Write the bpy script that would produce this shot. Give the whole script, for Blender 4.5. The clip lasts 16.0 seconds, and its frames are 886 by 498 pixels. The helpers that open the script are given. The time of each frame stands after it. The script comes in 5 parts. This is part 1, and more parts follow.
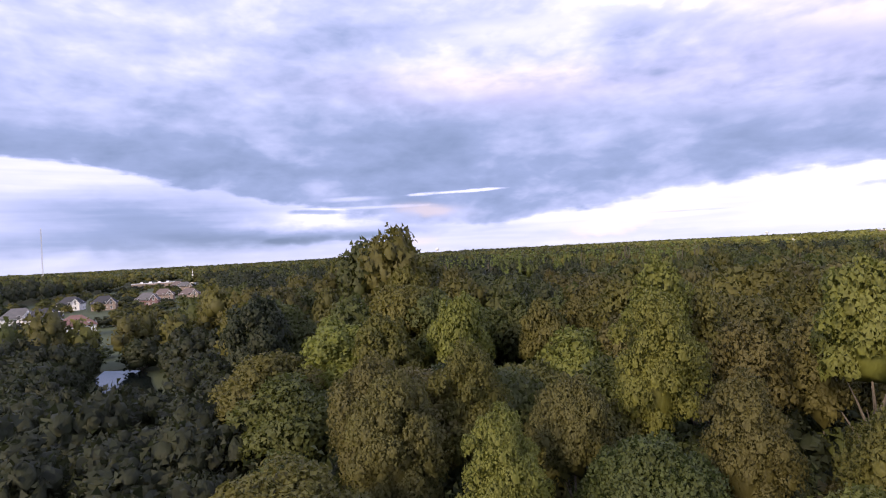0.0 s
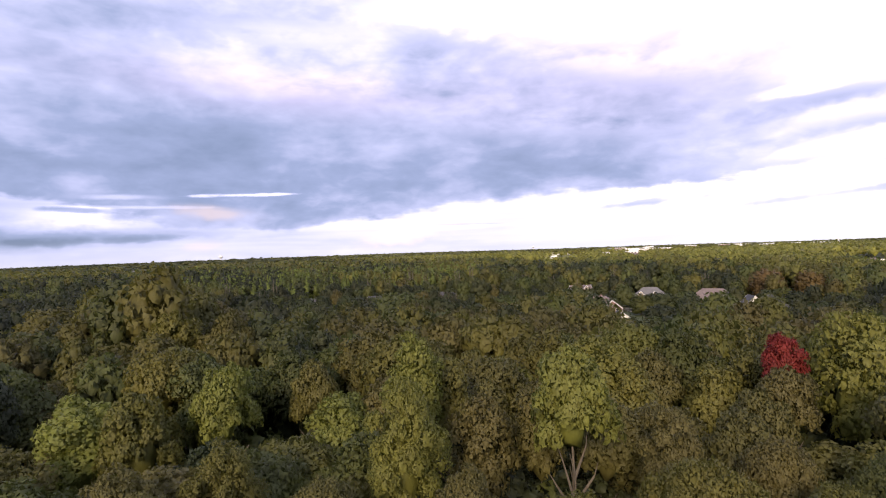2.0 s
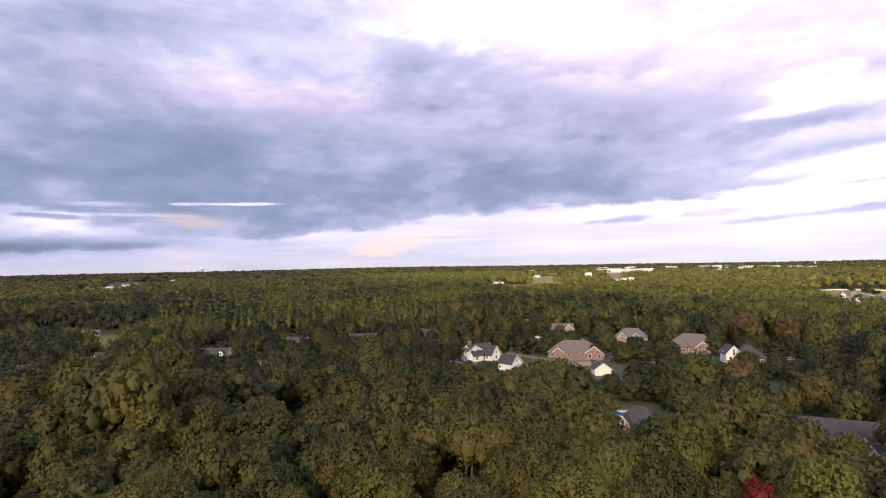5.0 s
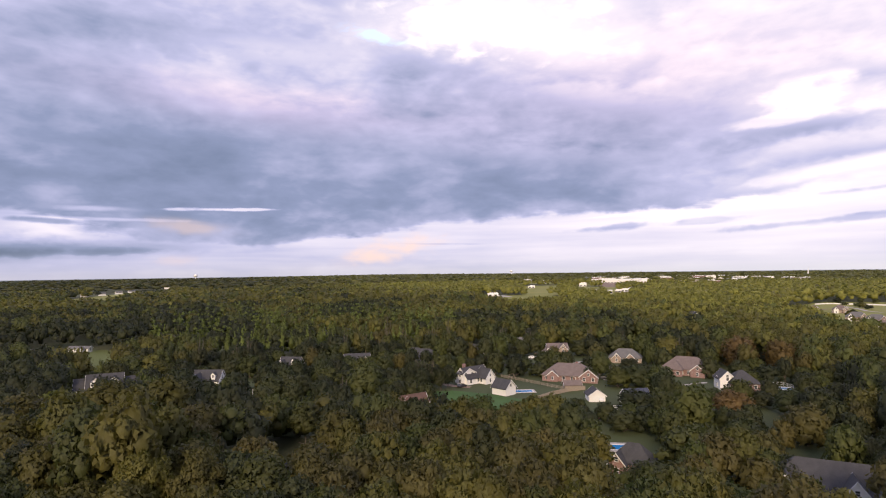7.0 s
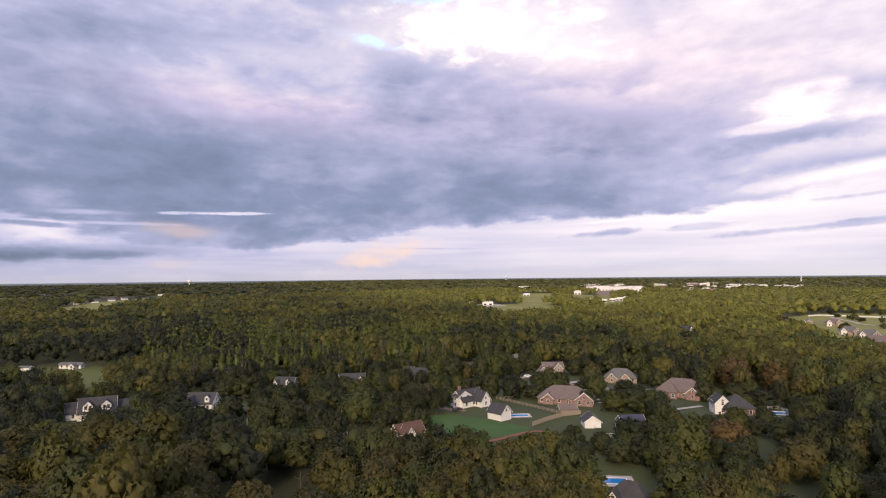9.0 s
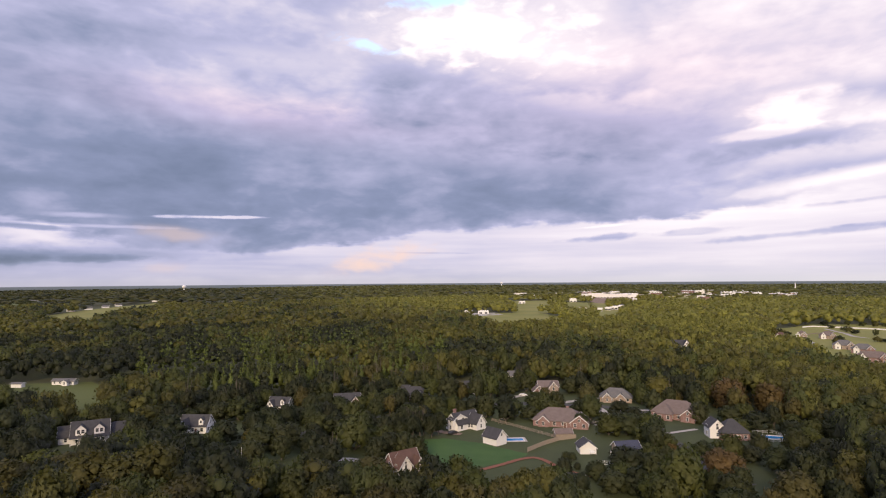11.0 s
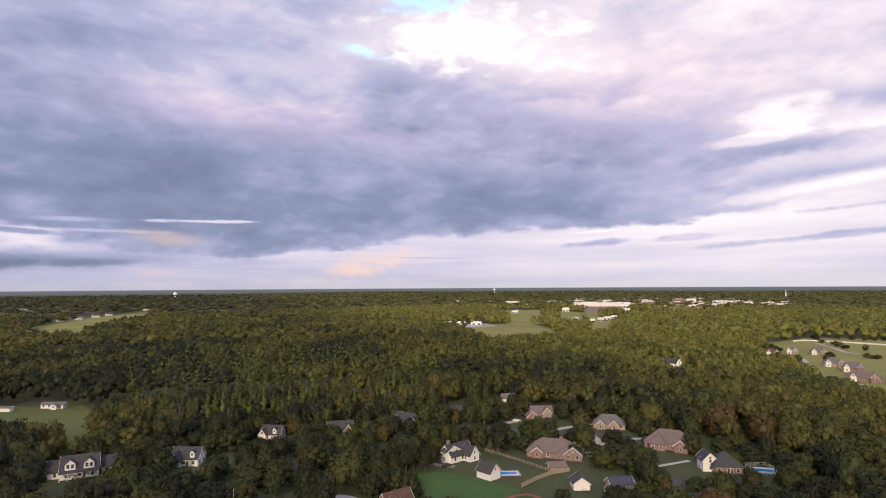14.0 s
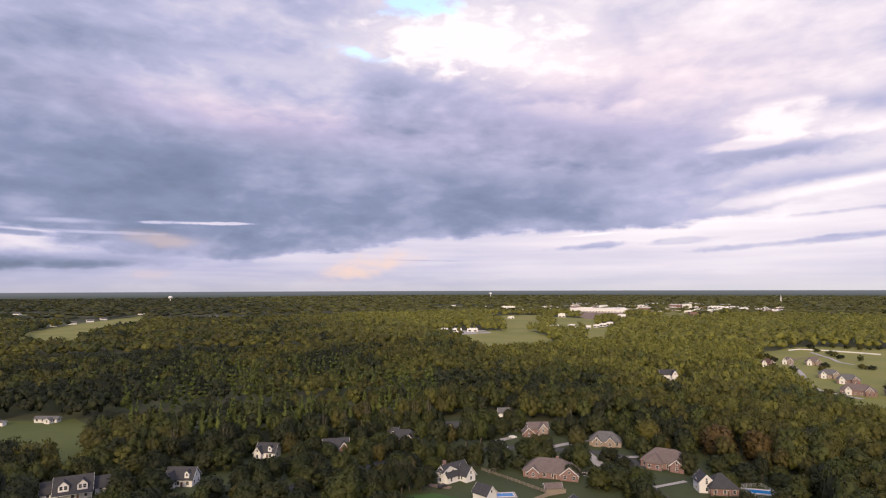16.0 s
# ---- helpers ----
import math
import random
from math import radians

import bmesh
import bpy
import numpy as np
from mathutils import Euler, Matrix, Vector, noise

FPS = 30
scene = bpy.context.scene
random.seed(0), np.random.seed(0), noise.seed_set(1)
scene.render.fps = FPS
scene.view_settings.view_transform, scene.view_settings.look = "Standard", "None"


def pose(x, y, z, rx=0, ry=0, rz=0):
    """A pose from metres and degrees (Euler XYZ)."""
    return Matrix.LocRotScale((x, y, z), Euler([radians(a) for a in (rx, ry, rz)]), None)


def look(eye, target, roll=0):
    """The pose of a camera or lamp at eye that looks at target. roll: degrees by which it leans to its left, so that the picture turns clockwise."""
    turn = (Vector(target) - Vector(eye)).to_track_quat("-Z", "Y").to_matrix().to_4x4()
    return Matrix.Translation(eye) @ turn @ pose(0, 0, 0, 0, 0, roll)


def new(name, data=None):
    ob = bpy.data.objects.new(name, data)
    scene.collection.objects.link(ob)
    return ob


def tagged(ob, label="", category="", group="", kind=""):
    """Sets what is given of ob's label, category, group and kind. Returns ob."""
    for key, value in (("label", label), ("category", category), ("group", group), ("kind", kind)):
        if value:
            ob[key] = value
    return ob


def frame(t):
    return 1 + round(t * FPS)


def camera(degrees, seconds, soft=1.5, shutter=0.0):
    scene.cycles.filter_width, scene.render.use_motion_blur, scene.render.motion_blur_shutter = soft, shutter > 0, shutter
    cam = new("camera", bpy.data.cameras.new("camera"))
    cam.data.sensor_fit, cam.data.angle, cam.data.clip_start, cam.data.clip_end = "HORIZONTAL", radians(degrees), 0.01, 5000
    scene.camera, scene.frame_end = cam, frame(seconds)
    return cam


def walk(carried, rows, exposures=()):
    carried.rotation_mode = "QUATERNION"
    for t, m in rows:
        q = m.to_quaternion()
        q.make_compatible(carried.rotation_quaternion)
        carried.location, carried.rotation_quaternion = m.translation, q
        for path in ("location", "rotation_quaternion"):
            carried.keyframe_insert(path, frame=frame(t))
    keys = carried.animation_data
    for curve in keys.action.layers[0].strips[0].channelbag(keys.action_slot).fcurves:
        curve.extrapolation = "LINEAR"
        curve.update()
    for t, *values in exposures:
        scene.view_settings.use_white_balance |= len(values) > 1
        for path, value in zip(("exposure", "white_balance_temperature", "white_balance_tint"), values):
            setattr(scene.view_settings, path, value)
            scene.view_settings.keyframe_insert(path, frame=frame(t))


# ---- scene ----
cam = camera(74.63, 16.0, soft=1.1)
EYE = 22.5
# seconds, x, y, climb, yaw, pitch, lean
ROWS = [
    (0.0, -0.00, 0.00, 0.00, 0.00, 0.42, 3.02),
    (0.5, 0.71, -0.86, 1.63, -9.45, 0.04, 2.93),
    (1.0, 1.14, -1.57, 3.17, -16.89, -0.06, 2.57),
    (1.5, 1.52, -2.13, 4.73, -19.44, 0.15, 2.25),
    (2.0, 1.96, -2.66, 6.23, -20.33, 0.34, 1.99),
    (2.5, 2.06, -2.88, 8.21, -20.78, 0.61, 1.68),
    (3.0, 2.04, -3.03, 10.53, -21.15, 0.81, 1.48),
    (3.5, 1.96, -3.15, 12.91, -21.42, 0.98, 1.33),
    (4.0, 1.84, -3.19, 15.36, -21.62, 1.19, 1.22),
    (6.5, 2.27, -3.43, 24.21, -22.34, 2.08, 0.81),
    (7.0, 2.28, -3.37, 26.13, -22.45, 2.23, 0.74),
    (7.5, 2.28, -3.32, 28.06, -22.57, 2.36, 0.65),
    (8.0, 2.18, -3.25, 30.00, -22.73, 2.46, 0.64),
    (8.5, 2.05, -3.24, 31.91, -22.87, 2.60, 0.62),
    (9.0, 1.92, -3.31, 33.79, -22.97, 2.69, 0.58),
    (11.5, 1.73, -3.77, 43.43, -23.54, 3.21, 0.46),
    (12.0, 1.59, -3.82, 45.29, -23.68, 3.29, 0.50),
    (12.5, 1.46, -3.87, 47.15, -23.80, 3.37, 0.42),
    (13.0, 1.33, -3.90, 49.04, -23.92, 3.44, 0.40),
    (13.5, 1.27, -3.97, 50.95, -24.03, 3.54, 0.37),
    (14.0, 1.27, -4.03, 52.76, -24.11, 3.60, 0.34),
    (14.5, 1.23, -4.04, 54.55, -24.22, 3.68, 0.31),
    (15.0, 1.17, -4.01, 56.37, -24.31, 3.74, 0.27),
    (15.5, 1.11, -3.99, 58.18, -24.39, 3.80, 0.26),
    (16.0, 1.07, -3.99, 60.00, -24.49, 3.86, 0.19),
]
EXPOSURES = [(0.0, 0.64, 6350, 12), (0.5, 0.74, 6450, 12), (1.0, 0.73, 6500, 12), (1.5, 0.70, 6600, 11), (3.0, 0.54, 6750, 10), (4.0, 0.46, 6800, 10), (7.0, 0.24, 6900, 10), (9.0, 0.14, 6950, 10), (12.5, 0.08, 6950, 10), (16.0, 0.06, 6950, 10)]
walk(cam, [(t, pose(x, y, EYE + z, 90 + pitch, lean, yaw)) for t, x, y, z, yaw, pitch, lean in ROWS], EXPOSURES)


# ---- node helpers ----
class Nodes:
    """Short ways to wire a node tree."""

    def __init__(self, tree):
        self.tree = tree
        self.n, self.l = tree.nodes, tree.links

    def put(self, socket, v):
        if isinstance(v, bpy.types.NodeSocket):
            self.l.new(v, socket)
        elif v is not None:
            socket.default_value = v

    def math(self, op, a, b=None, c=None, clamp=False):
        m = self.n.new("ShaderNodeMath")
        m.operation, m.use_clamp = op, clamp
        for i, v in enumerate((a, b, c)):
            if v is not None:
                self.put(m.inputs[i], v)
        return m.outputs[0]

    def add(self, a, b):
        return self.math("ADD", a, b)

    def mul(self, a, b):
        return self.math("MULTIPLY", a, b)

    def noise(self, vec, scale, detail=4.0, rough=0.55, distort=0.0):
        m = self.n.new("ShaderNodeTexNoise")
        if vec is not None:
            self.l.new(vec, m.inputs["Vector"])
        m.inputs["Scale"].default_value = scale
        m.inputs["Detail"].default_value = detail
        m.inputs["Roughness"].default_value = rough
        m.inputs["Distortion"].default_value = distort
        return m.outputs["Fac"]

    def ramp(self, fac, stops, smooth=False):
        m = self.n.new("ShaderNodeValToRGB")
        e = m.color_ramp.elements
        m.color_ramp.interpolation = "EASE" if smooth else "LINEAR"
        while len(e) < len(stops):
            e.new(0.5)
        for k, (p, c) in enumerate(stops):
            e[k].position = p
            e[k].color = (*c, 1.0) if len(c) == 3 else c
        self.put(m.inputs[0], fac)
        return m.outputs[0]

    def mix(self, fac, a, b, how="MIX"):
        m = self.n.new("ShaderNodeMix")
        m.data_type, m.blend_type = "RGBA", how
        self.put(m.inputs[0], fac)
        self.put(m.inputs[6], (*a, 1.0) if isinstance(a, tuple) else a)
        self.put(m.inputs[7], (*b, 1.0) if isinstance(b, tuple) else b)
        return m.outputs[2]

    def xyz(self, x, y, z):
        m = self.n.new("ShaderNodeCombineXYZ")
        for i, v in enumerate((x, y, z)):
            self.put(m.inputs[i], v)
        return m.outputs[0]

    def remap(self, v, lo, hi):
        m = self.n.new("ShaderNodeMapRange")
        m.interpolation_type = "SMOOTHSTEP"
        self.put(m.inputs[0], v)
        m.inputs[1].default_value, m.inputs[2].default_value = lo, hi
        return m.outputs[0]


# ---- sky and sun ----
SUN_AZ, SUN_EL = -146.0, 24.0
world = bpy.data.worlds.new("evening_sky")
scene.world = world
world.use_nodes = True
world.node_tree.nodes.clear()
w = Nodes(world.node_tree)
coord = w.n.new("ShaderNodeTexCoord").outputs["Generated"]
sep = w.n.new("ShaderNodeSeparateXYZ")
w.l.new(coord, sep.inputs[0])
dx, dy, dz = sep.outputs
el0 = w.mul(w.math("ARCSINE", dz), 57.2958)
az0 = w.mul(w.math("ARCTAN2", dx, dy), 57.2958)
# layered cloud: broad masses, lumps, and thin level streaks
big = w.noise(w.xyz(w.mul(az0, 0.045), w.mul(el0, 0.105), 2.0), 1.5, 5.0, 0.50, 0.25)
lump = w.noise(w.xyz(w.mul(az0, 0.10), w.mul(el0, 0.24), 1.0), 1.3, 4.0, 0.50, 0.25)
tuft = w.noise(w.xyz(w.mul(az0, 0.32), w.mul(el0, 0.66), 4.0), 1.4, 3.0, 0.50, 0.3)
streak = w.noise(w.xyz(w.mul(az0, 0.035), w.mul(el0, 0.50), 3.0), 1.5, 4.0, 0.52, 0.15)
big, lump, tuft, streak = (w.add(v, -0.5) for v in (big, lump, tuft, streak))
az = w.add(az0, w.add(w.mul(big, 12.0), w.mul(lump, 9.0)))
el = w.add(el0, w.add(w.mul(lump, 3.2), w.mul(tuft, 1.0)))


def bank(a, e, ra, re, tilt=0.0, soft=True):
    """A soft bank of cloud round the bearing a and height e, in degrees."""
    c, s = math.cos(radians(tilt)), math.sin(radians(tilt))
    x, y = w.add(az if soft else az0, -a), w.add(el if soft else el0, -e)
    u = w.add(w.mul(x, c / ra), w.mul(y, s / ra))
    v = w.add(w.mul(y, c / re), w.mul(x, -s / re))
    return w.math("EXPONENT", w.mul(w.add(w.mul(u, u), w.mul(v, v)), -1.0))


def total(first, *rest):
    for amount, b in rest:
        first = w.add(first, w.mul(b, amount))
    return first


def heap(a, e, ra, re, tilt=0.0, lo=0.12, hi=1.05):
    """A bank with a crisp, lumpy rim."""
    shape = bank(a, e, ra, re, tilt, False)
    return w.remap(w.add(shape, w.mul(w.math("MINIMUM", w.mul(shape, 3.0), 1.0), w.add(w.mul(lump, 2.8), w.mul(tuft, 1.6)))), lo, hi)


# the cloud deck's lower rim, as a height over each bearing
RIM = [(-40, 9.6), (-32, 9.2), (-24, 7.0), (-15, 5.7), (-11, 5.1), (-8, 4.4), (-5, 3.2), (0, 2.4), (3, 2.5), (8, 2.9), (14, 3.5), (18, 4.1), (22.5, 4.9), (34, 5.1), (48, 5.8), (57, 6.9), (66, 8.4), (75, 9.5)]
rim = w.mul(w.ramp(w.mul(w.add(az0, 45.0), 1 / 130), [((a + 45) / 130, (e / 12,) * 3) for a, e in RIM]), 12.0)
ragged = w.add(w.mul(lump, 2.6), w.add(w.mul(streak, 1.6), w.mul(tuft, 1.2)))
over = w.remap(w.add(w.math("SUBTRACT", el0, rim), ragged), -0.32, 0.38)
east = w.math("SUBTRACT", 1.0, w.mul(w.remap(az, 30.0, 64.0), 0.85))
belly = w.mul(bank(0, 8.2, 500, 4.9), east)
upper = total(w.add(total(w.mul(big, 0.45), (0.60, lump), (0.20, tuft), (0.10, streak)), 0.385),
              (0.25, belly),
              (0.10, bank(-14, 12.5, 20, 4.0)), (0.08, bank(8, 5.5, 14, 2.2, 3)),
              (0.10, bank(40, 13.8, 11, 3.2, -8)), (0.05, bank(28, 18.6, 8.5, 1.7, -12)), (0.08, bank(20.5, 20.0, 3.2, 1.2, -20)),
              (0.10, bank(44, 22.5, 5, 2.2, -12)), (0.08, bank(55, 19.0, 9, 1.6, -6)),
              (0.22, bank(60, 9.6, 9, 0.7, 5)), (0.18, bank(57, 11.6, 8, 0.7, 4)), (0.16, bank(63, 14.8, 6, 0.8, 2)),
              (-0.08, bank(8, 15.5, 13, 1.1, -3)), (-0.08, bank(-3, 18.5, 10, 1.6, -3)),
              (-0.10, bank(32, 11.8, 12, 1.0, -6)), (-0.14, bank(38, 16.6, 7, 1.0, -8)),
              (-0.20, bank(60, 13.0, 14, 7.0, 0)), (-0.22, bank(40, 25.0, 24, 6.0, 0)), (-0.10, bank(54, 20.0, 14, 5.0, 0)), (-0.14, bank(56, 8.2, 13, 2.6, 5)),
              (0.12, bank(-14, 19.0, 20, 7.0, 0)),
              (-0.46, heap(27, 23.6, 10, 3.0, -4)), (-0.26, heap(33, 21.4, 8, 2.0, -8)), (-0.32, heap(55.5, 14.2, 4.6, 1.3, 0)), (-0.22, heap(61.5, 12.6, 4, 1.0, -6)),
              (-0.08, heap(6, 20.5, 9, 1.0, 0)), (-0.22, heap(52, 12.4, 4.5, 0.5, 5)), (-0.20, heap(58, 8.1, 9, 0.6, 7)))
lower = total(w.add(total(w.mul(streak, 0.36), (0.16, lump)), 0.25),
              (-0.14, bank(54, 4.6, 20, 2.4)),
              (0.34, bank(-14, 2.3, 17, 1.0)), (0.44, bank(-28, 3.8, 14, 3.4)),
              (0.34, heap(-3, 3.6, 6, 0.7, -3)), (0.30, heap(-12, 4.6, 3.4, 0.22, -2)), (0.22, heap(-9, 2.0, 9, 0.4, 1)),
              (0.30, heap(39.5, 4.05, 4.2, 0.34, 3)), (0.24, heap(54, 3.7, 9, 0.30, 4)), (0.18, heap(47, 4.3, 3.4, 0.3, 2)), (0.22, heap(59, 6.2, 4.5, 0.26, 3)),
              (0.12, heap(21, 2.75, 4, 0.10, -1)), (0.10, bank(10, 0.6, 40, 0.7)),
              (-0.16, bank(-11, 4.0, 4, 0.8)), (-0.04, bank(-28, 6.4, 12, 1.2, -9)), (-0.12, bank(50, 5.6, 10, 1.0, 6)))
dark = w.add(lower, w.mul(w.math("SUBTRACT", upper, lower), over))
dark = total(dark, (-0.46, heap(3.0, 6.0, 5.8, 0.20, 1.2, 0.30, 0.90)), (-0.26, heap(-8.5, 5.75, 3.2, 0.3, 0)), (-0.20, heap(-7, 4.85, 5, 0.16, 0)), (-0.16, heap(38, 5.0, 4, 0.16, 4)))
cloud = w.ramp(dark, [(0.0, (1.04, 1.0, 1.10)), (0.18, (0.83, 0.79, 0.95)), (0.40, (0.50, 0.52, 0.78)),
                      (0.64, (0.262, 0.315, 0.51)), (1.0, (0.12, 0.17, 0.28))])
# warm edges where the low sun reaches the cloud
warm = total(w.mul(heap(17.5, 2.2, 4.6, 1.3, 9, 0.05, 1.3), 0.95), (0.40, heap(-2.5, 1.4, 2.4, 0.8, 0, 0.0, 1.4)), (0.40, heap(-1.4, 4.3, 3.4, 0.6, -4, 0.0, 1.4)), (0.30, heap(12.5, 0.9, 3, 0.8, 0, 0.0, 1.4)))
cloud = w.mix(w.math("MINIMUM", warm, 1.0), cloud, (0.97, 0.74, 0.70))
pink = w.math("ADD", w.mul(bank(6, 15.5, 16, 1.8, -3), 0.5), w.mul(bank(42, 17.0, 18, 6.0), 0.40), clamp=True)
cloud = w.mix(pink, cloud, w.mix(1.0, cloud, (1.20, 0.98, 0.97), "MULTIPLY"))
haze = w.mul(w.math("EXPONENT", w.mul(w.math("MAXIMUM", el0, 0.0), -0.9)), 0.7)
cloud = w.mix(haze, cloud, w.mix(w.remap(az0, 5.0, 55.0), (0.52, 0.52, 0.63), (0.70, 0.70, 0.77)))
sky = w.n.new("ShaderNodeTexSky")
sky.sky_type, sky.sun_disc = "NISHITA", False
sky.sun_elevation, sky.sun_rotation = radians(SUN_EL), radians(SUN_AZ)
blue = w.mix(1.0, sky.outputs[0], (0.42, 0.42, 0.42), "MULTIPLY")
gap = w.math("ADD", w.mul(heap(21, 26.8, 5.5, 1.6, -4, 0.2, 0.9), 0.9), w.mul(heap(16, 22.4, 3.0, 0.7, -8, 0.2, 0.9), 0.75), clamp=True)
cloud = w.mix(gap, cloud, blue)
# far land under the horizon, distance haze painted into its colour
land = w.mix(w.remap(el0, -0.9, -0.28), (0.078, 0.088, 0.075), (0.165, 0.180, 0.215))
cloud = w.mix(w.remap(el0, -0.30, -0.22), land, cloud)
glow = w.n.new("ShaderNodeBackground")
w.l.new(cloud, glow.inputs[0])
glow.inputs[1].default_value = 0.95
w.l.new(glow.outputs[0], w.n.new("ShaderNodeOutputWorld").inputs[0])

sun = new("sun", bpy.data.lights.new("sun", "SUN"))
sun.data.energy, sun.data.angle, sun.data.color = 2.75, radians(14.0), (1.0, 0.79, 0.55)
far_sun = Vector((math.sin(radians(SUN_AZ)) * math.cos(radians(SUN_EL)), math.cos(radians(SUN_AZ)) * math.cos(radians(SUN_EL)), math.sin(radians(SUN_EL))))
sun.matrix_world = look(far_sun * 500, (0, 0, 0))


# ---- materials ----
def material(name):
    m = bpy.data.materials.new(name)
    m.use_nodes = True
    m.node_tree.nodes.clear()
    return m, Nodes(m.node_tree)


def surface(k, color, rough=0.8, bump=None, strength=0.3, metal=0.0, distance=0.05):
    p = k.n.new("ShaderNodeBsdfPrincipled")
    k.put(p.inputs["Base Color"], (*color, 1.0) if isinstance(color, tuple) else color)
    k.put(p.inputs["Roughness"], rough)
    p.inputs["Metallic"].default_value = metal
    if bump is not None:
        b = k.n.new("ShaderNodeBump")
        b.inputs["Strength"].default_value, b.inputs["Distance"].default_value = strength, distance
        k.put(b.inputs["Height"], bump)
        k.l.new(b.outputs[0], p.inputs["Normal"])
    return p.outputs[0]


def finish(m, k, shader):
    k.l.new(shader, k.n.new("ShaderNodeOutputMaterial").inputs[0])
    return m


def place(k):
    return k.n.new("ShaderNodeNewGeometry").outputs["Position"]


def rough_paint(name, a, b, scale=2.0, rough=0.8, bump=0.15, metal=0.0):
    """Two tones broken up at two scales."""
    m, k = material(name)
    p = place(k)
    f = k.add(k.mul(k.noise(p, scale, 5), 0.6), k.mul(k.noise(p, scale * 9, 4), 0.4))
    return finish(m, k, surface(k, k.ramp(f, [(0.3, a), (0.7, b)]), rough, f, bump, metal))


def leaf_material(name, tinted):
    m, k = material(name)
    geo = k.n.new("ShaderNodeNewGeometry")
    if tinted:
        a = k.n.new("ShaderNodeVertexColor")
        a.layer_name = "tint"
        base = a.outputs[0]
    else:
        base = k.n.new("ShaderNodeObjectInfo").outputs["Color"]
    spread = k.add(k.mul(geo.outputs["Random Per Island"], 0.36), 0.82)
    patch = k.add(k.mul(k.noise(geo.outputs["Position"], 0.7, 5, 0.65), 0.7), 0.65)
    s = k.n.new("ShaderNodeVectorMath")
    s.operation = "SCALE"
    k.put(s.inputs[0], base)
    k.put(s.inputs[3], k.mul(spread, patch))
    hue = k.mix(k.mul(k.noise(geo.outputs["Position"], 0.2, 3), 0.14), s.outputs[0], (0.10, 0.075, 0.025))
    p = surface(k, hue, 0.62, k.noise(geo.outputs["Position"], 2.2, 5, 0.7), 0.3, 0.0, 0.3)
    t = k.n.new("ShaderNodeBsdfTranslucent")
    k.l.new(hue, t.inputs[0])
    mixer = k.n.new("ShaderNodeMixShader")
    mixer.inputs[0].default_value = 0.48
    k.l.new(p, mixer.inputs[1])
    k.l.new(t.outputs[0], mixer.inputs[2])
    return finish(m, k, mixer.outputs[0])


LEAF = leaf_material("leaves", False)
WOODS = leaf_material("woodland_leaves", True)
BARK = rough_paint("bark", (0.07, 0.058, 0.045), (0.17, 0.145, 0.115), 3.0, 0.9, 0.6)


def grass_material(name, a, b, c, scale):
    m, k = material(name)
    p = place(k)
    big, small = k.noise(p, scale, 4), k.noise(p, 2.2, 6, 0.65)
    col = k.mix(k.mul(small, 0.55), k.ramp(big, [(0.35, a), (0.62, b)]), c)
    return finish(m, k, surface(k, col, 0.9, small, 0.5, 0.0, 0.08))


GROUND = grass_material("forest_floor", (0.046, 0.050, 0.020), (0.060, 0.082, 0.025), (0.080, 0.066, 0.034), 0.02)
LAWN = grass_material("lawn_grass", (0.030, 0.052, 0.014), (0.050, 0.075, 0.020), (0.062, 0.054, 0.024), 0.05)
MEADOW = grass_material("meadow_grass", (0.17, 0.20, 0.035), (0.25, 0.25, 0.055), (0.22, 0.18, 0.06), 0.012)
PASTURE = grass_material("pasture_grass", (0.075, 0.105, 0.020), (0.105, 0.135, 0.028), (0.10, 0.10, 0.03), 0.03)
ASPHALT = rough_paint("asphalt", (0.050, 0.050, 0.054), (0.085, 0.083, 0.085), 0.6, 0.9)
CONCRETE = rough_paint("concrete", (0.34, 0.32, 0.30), (0.50, 0.47, 0.44), 0.7, 0.85)
CLAY = rough_paint("red_clay", (0.17, 0.065, 0.04), (0.27, 0.11, 0.07), 0.8, 0.95)
DIRT = rough_paint("dirt", (0.16, 0.11, 0.08), (0.30, 0.22, 0.17), 0.5, 0.95)
WHITE = rough_paint("white_siding", (0.74, 0.73, 0.72), (0.82, 0.81, 0.80), 1.2, 0.6)
TRIM = rough_paint("white_trim", (0.72, 0.72, 0.72), (0.84, 0.84, 0.84), 2.0, 0.5)
GLASS = rough_paint("dark_window_glass", (0.02, 0.025, 0.03), (0.05, 0.055, 0.065), 0.4, 0.08, 0.0)
DOOR = rough_paint("painted_door", (0.10, 0.05, 0.035), (0.18, 0.09, 0.06), 2.0, 0.5)
WOOD = rough_paint("weathered_wood", (0.22, 0.18, 0.14), (0.38, 0.32, 0.26), 2.5, 0.85, 0.4)
STEEL = rough_paint("galvanised_steel", (0.45, 0.46, 0.48), (0.62, 0.63, 0.65), 2.0, 0.45, 0.1, 0.6)
RUBBER = rough_paint("rubber", (0.02, 0.02, 0.02), (0.035, 0.035, 0.035), 5.0, 0.8)


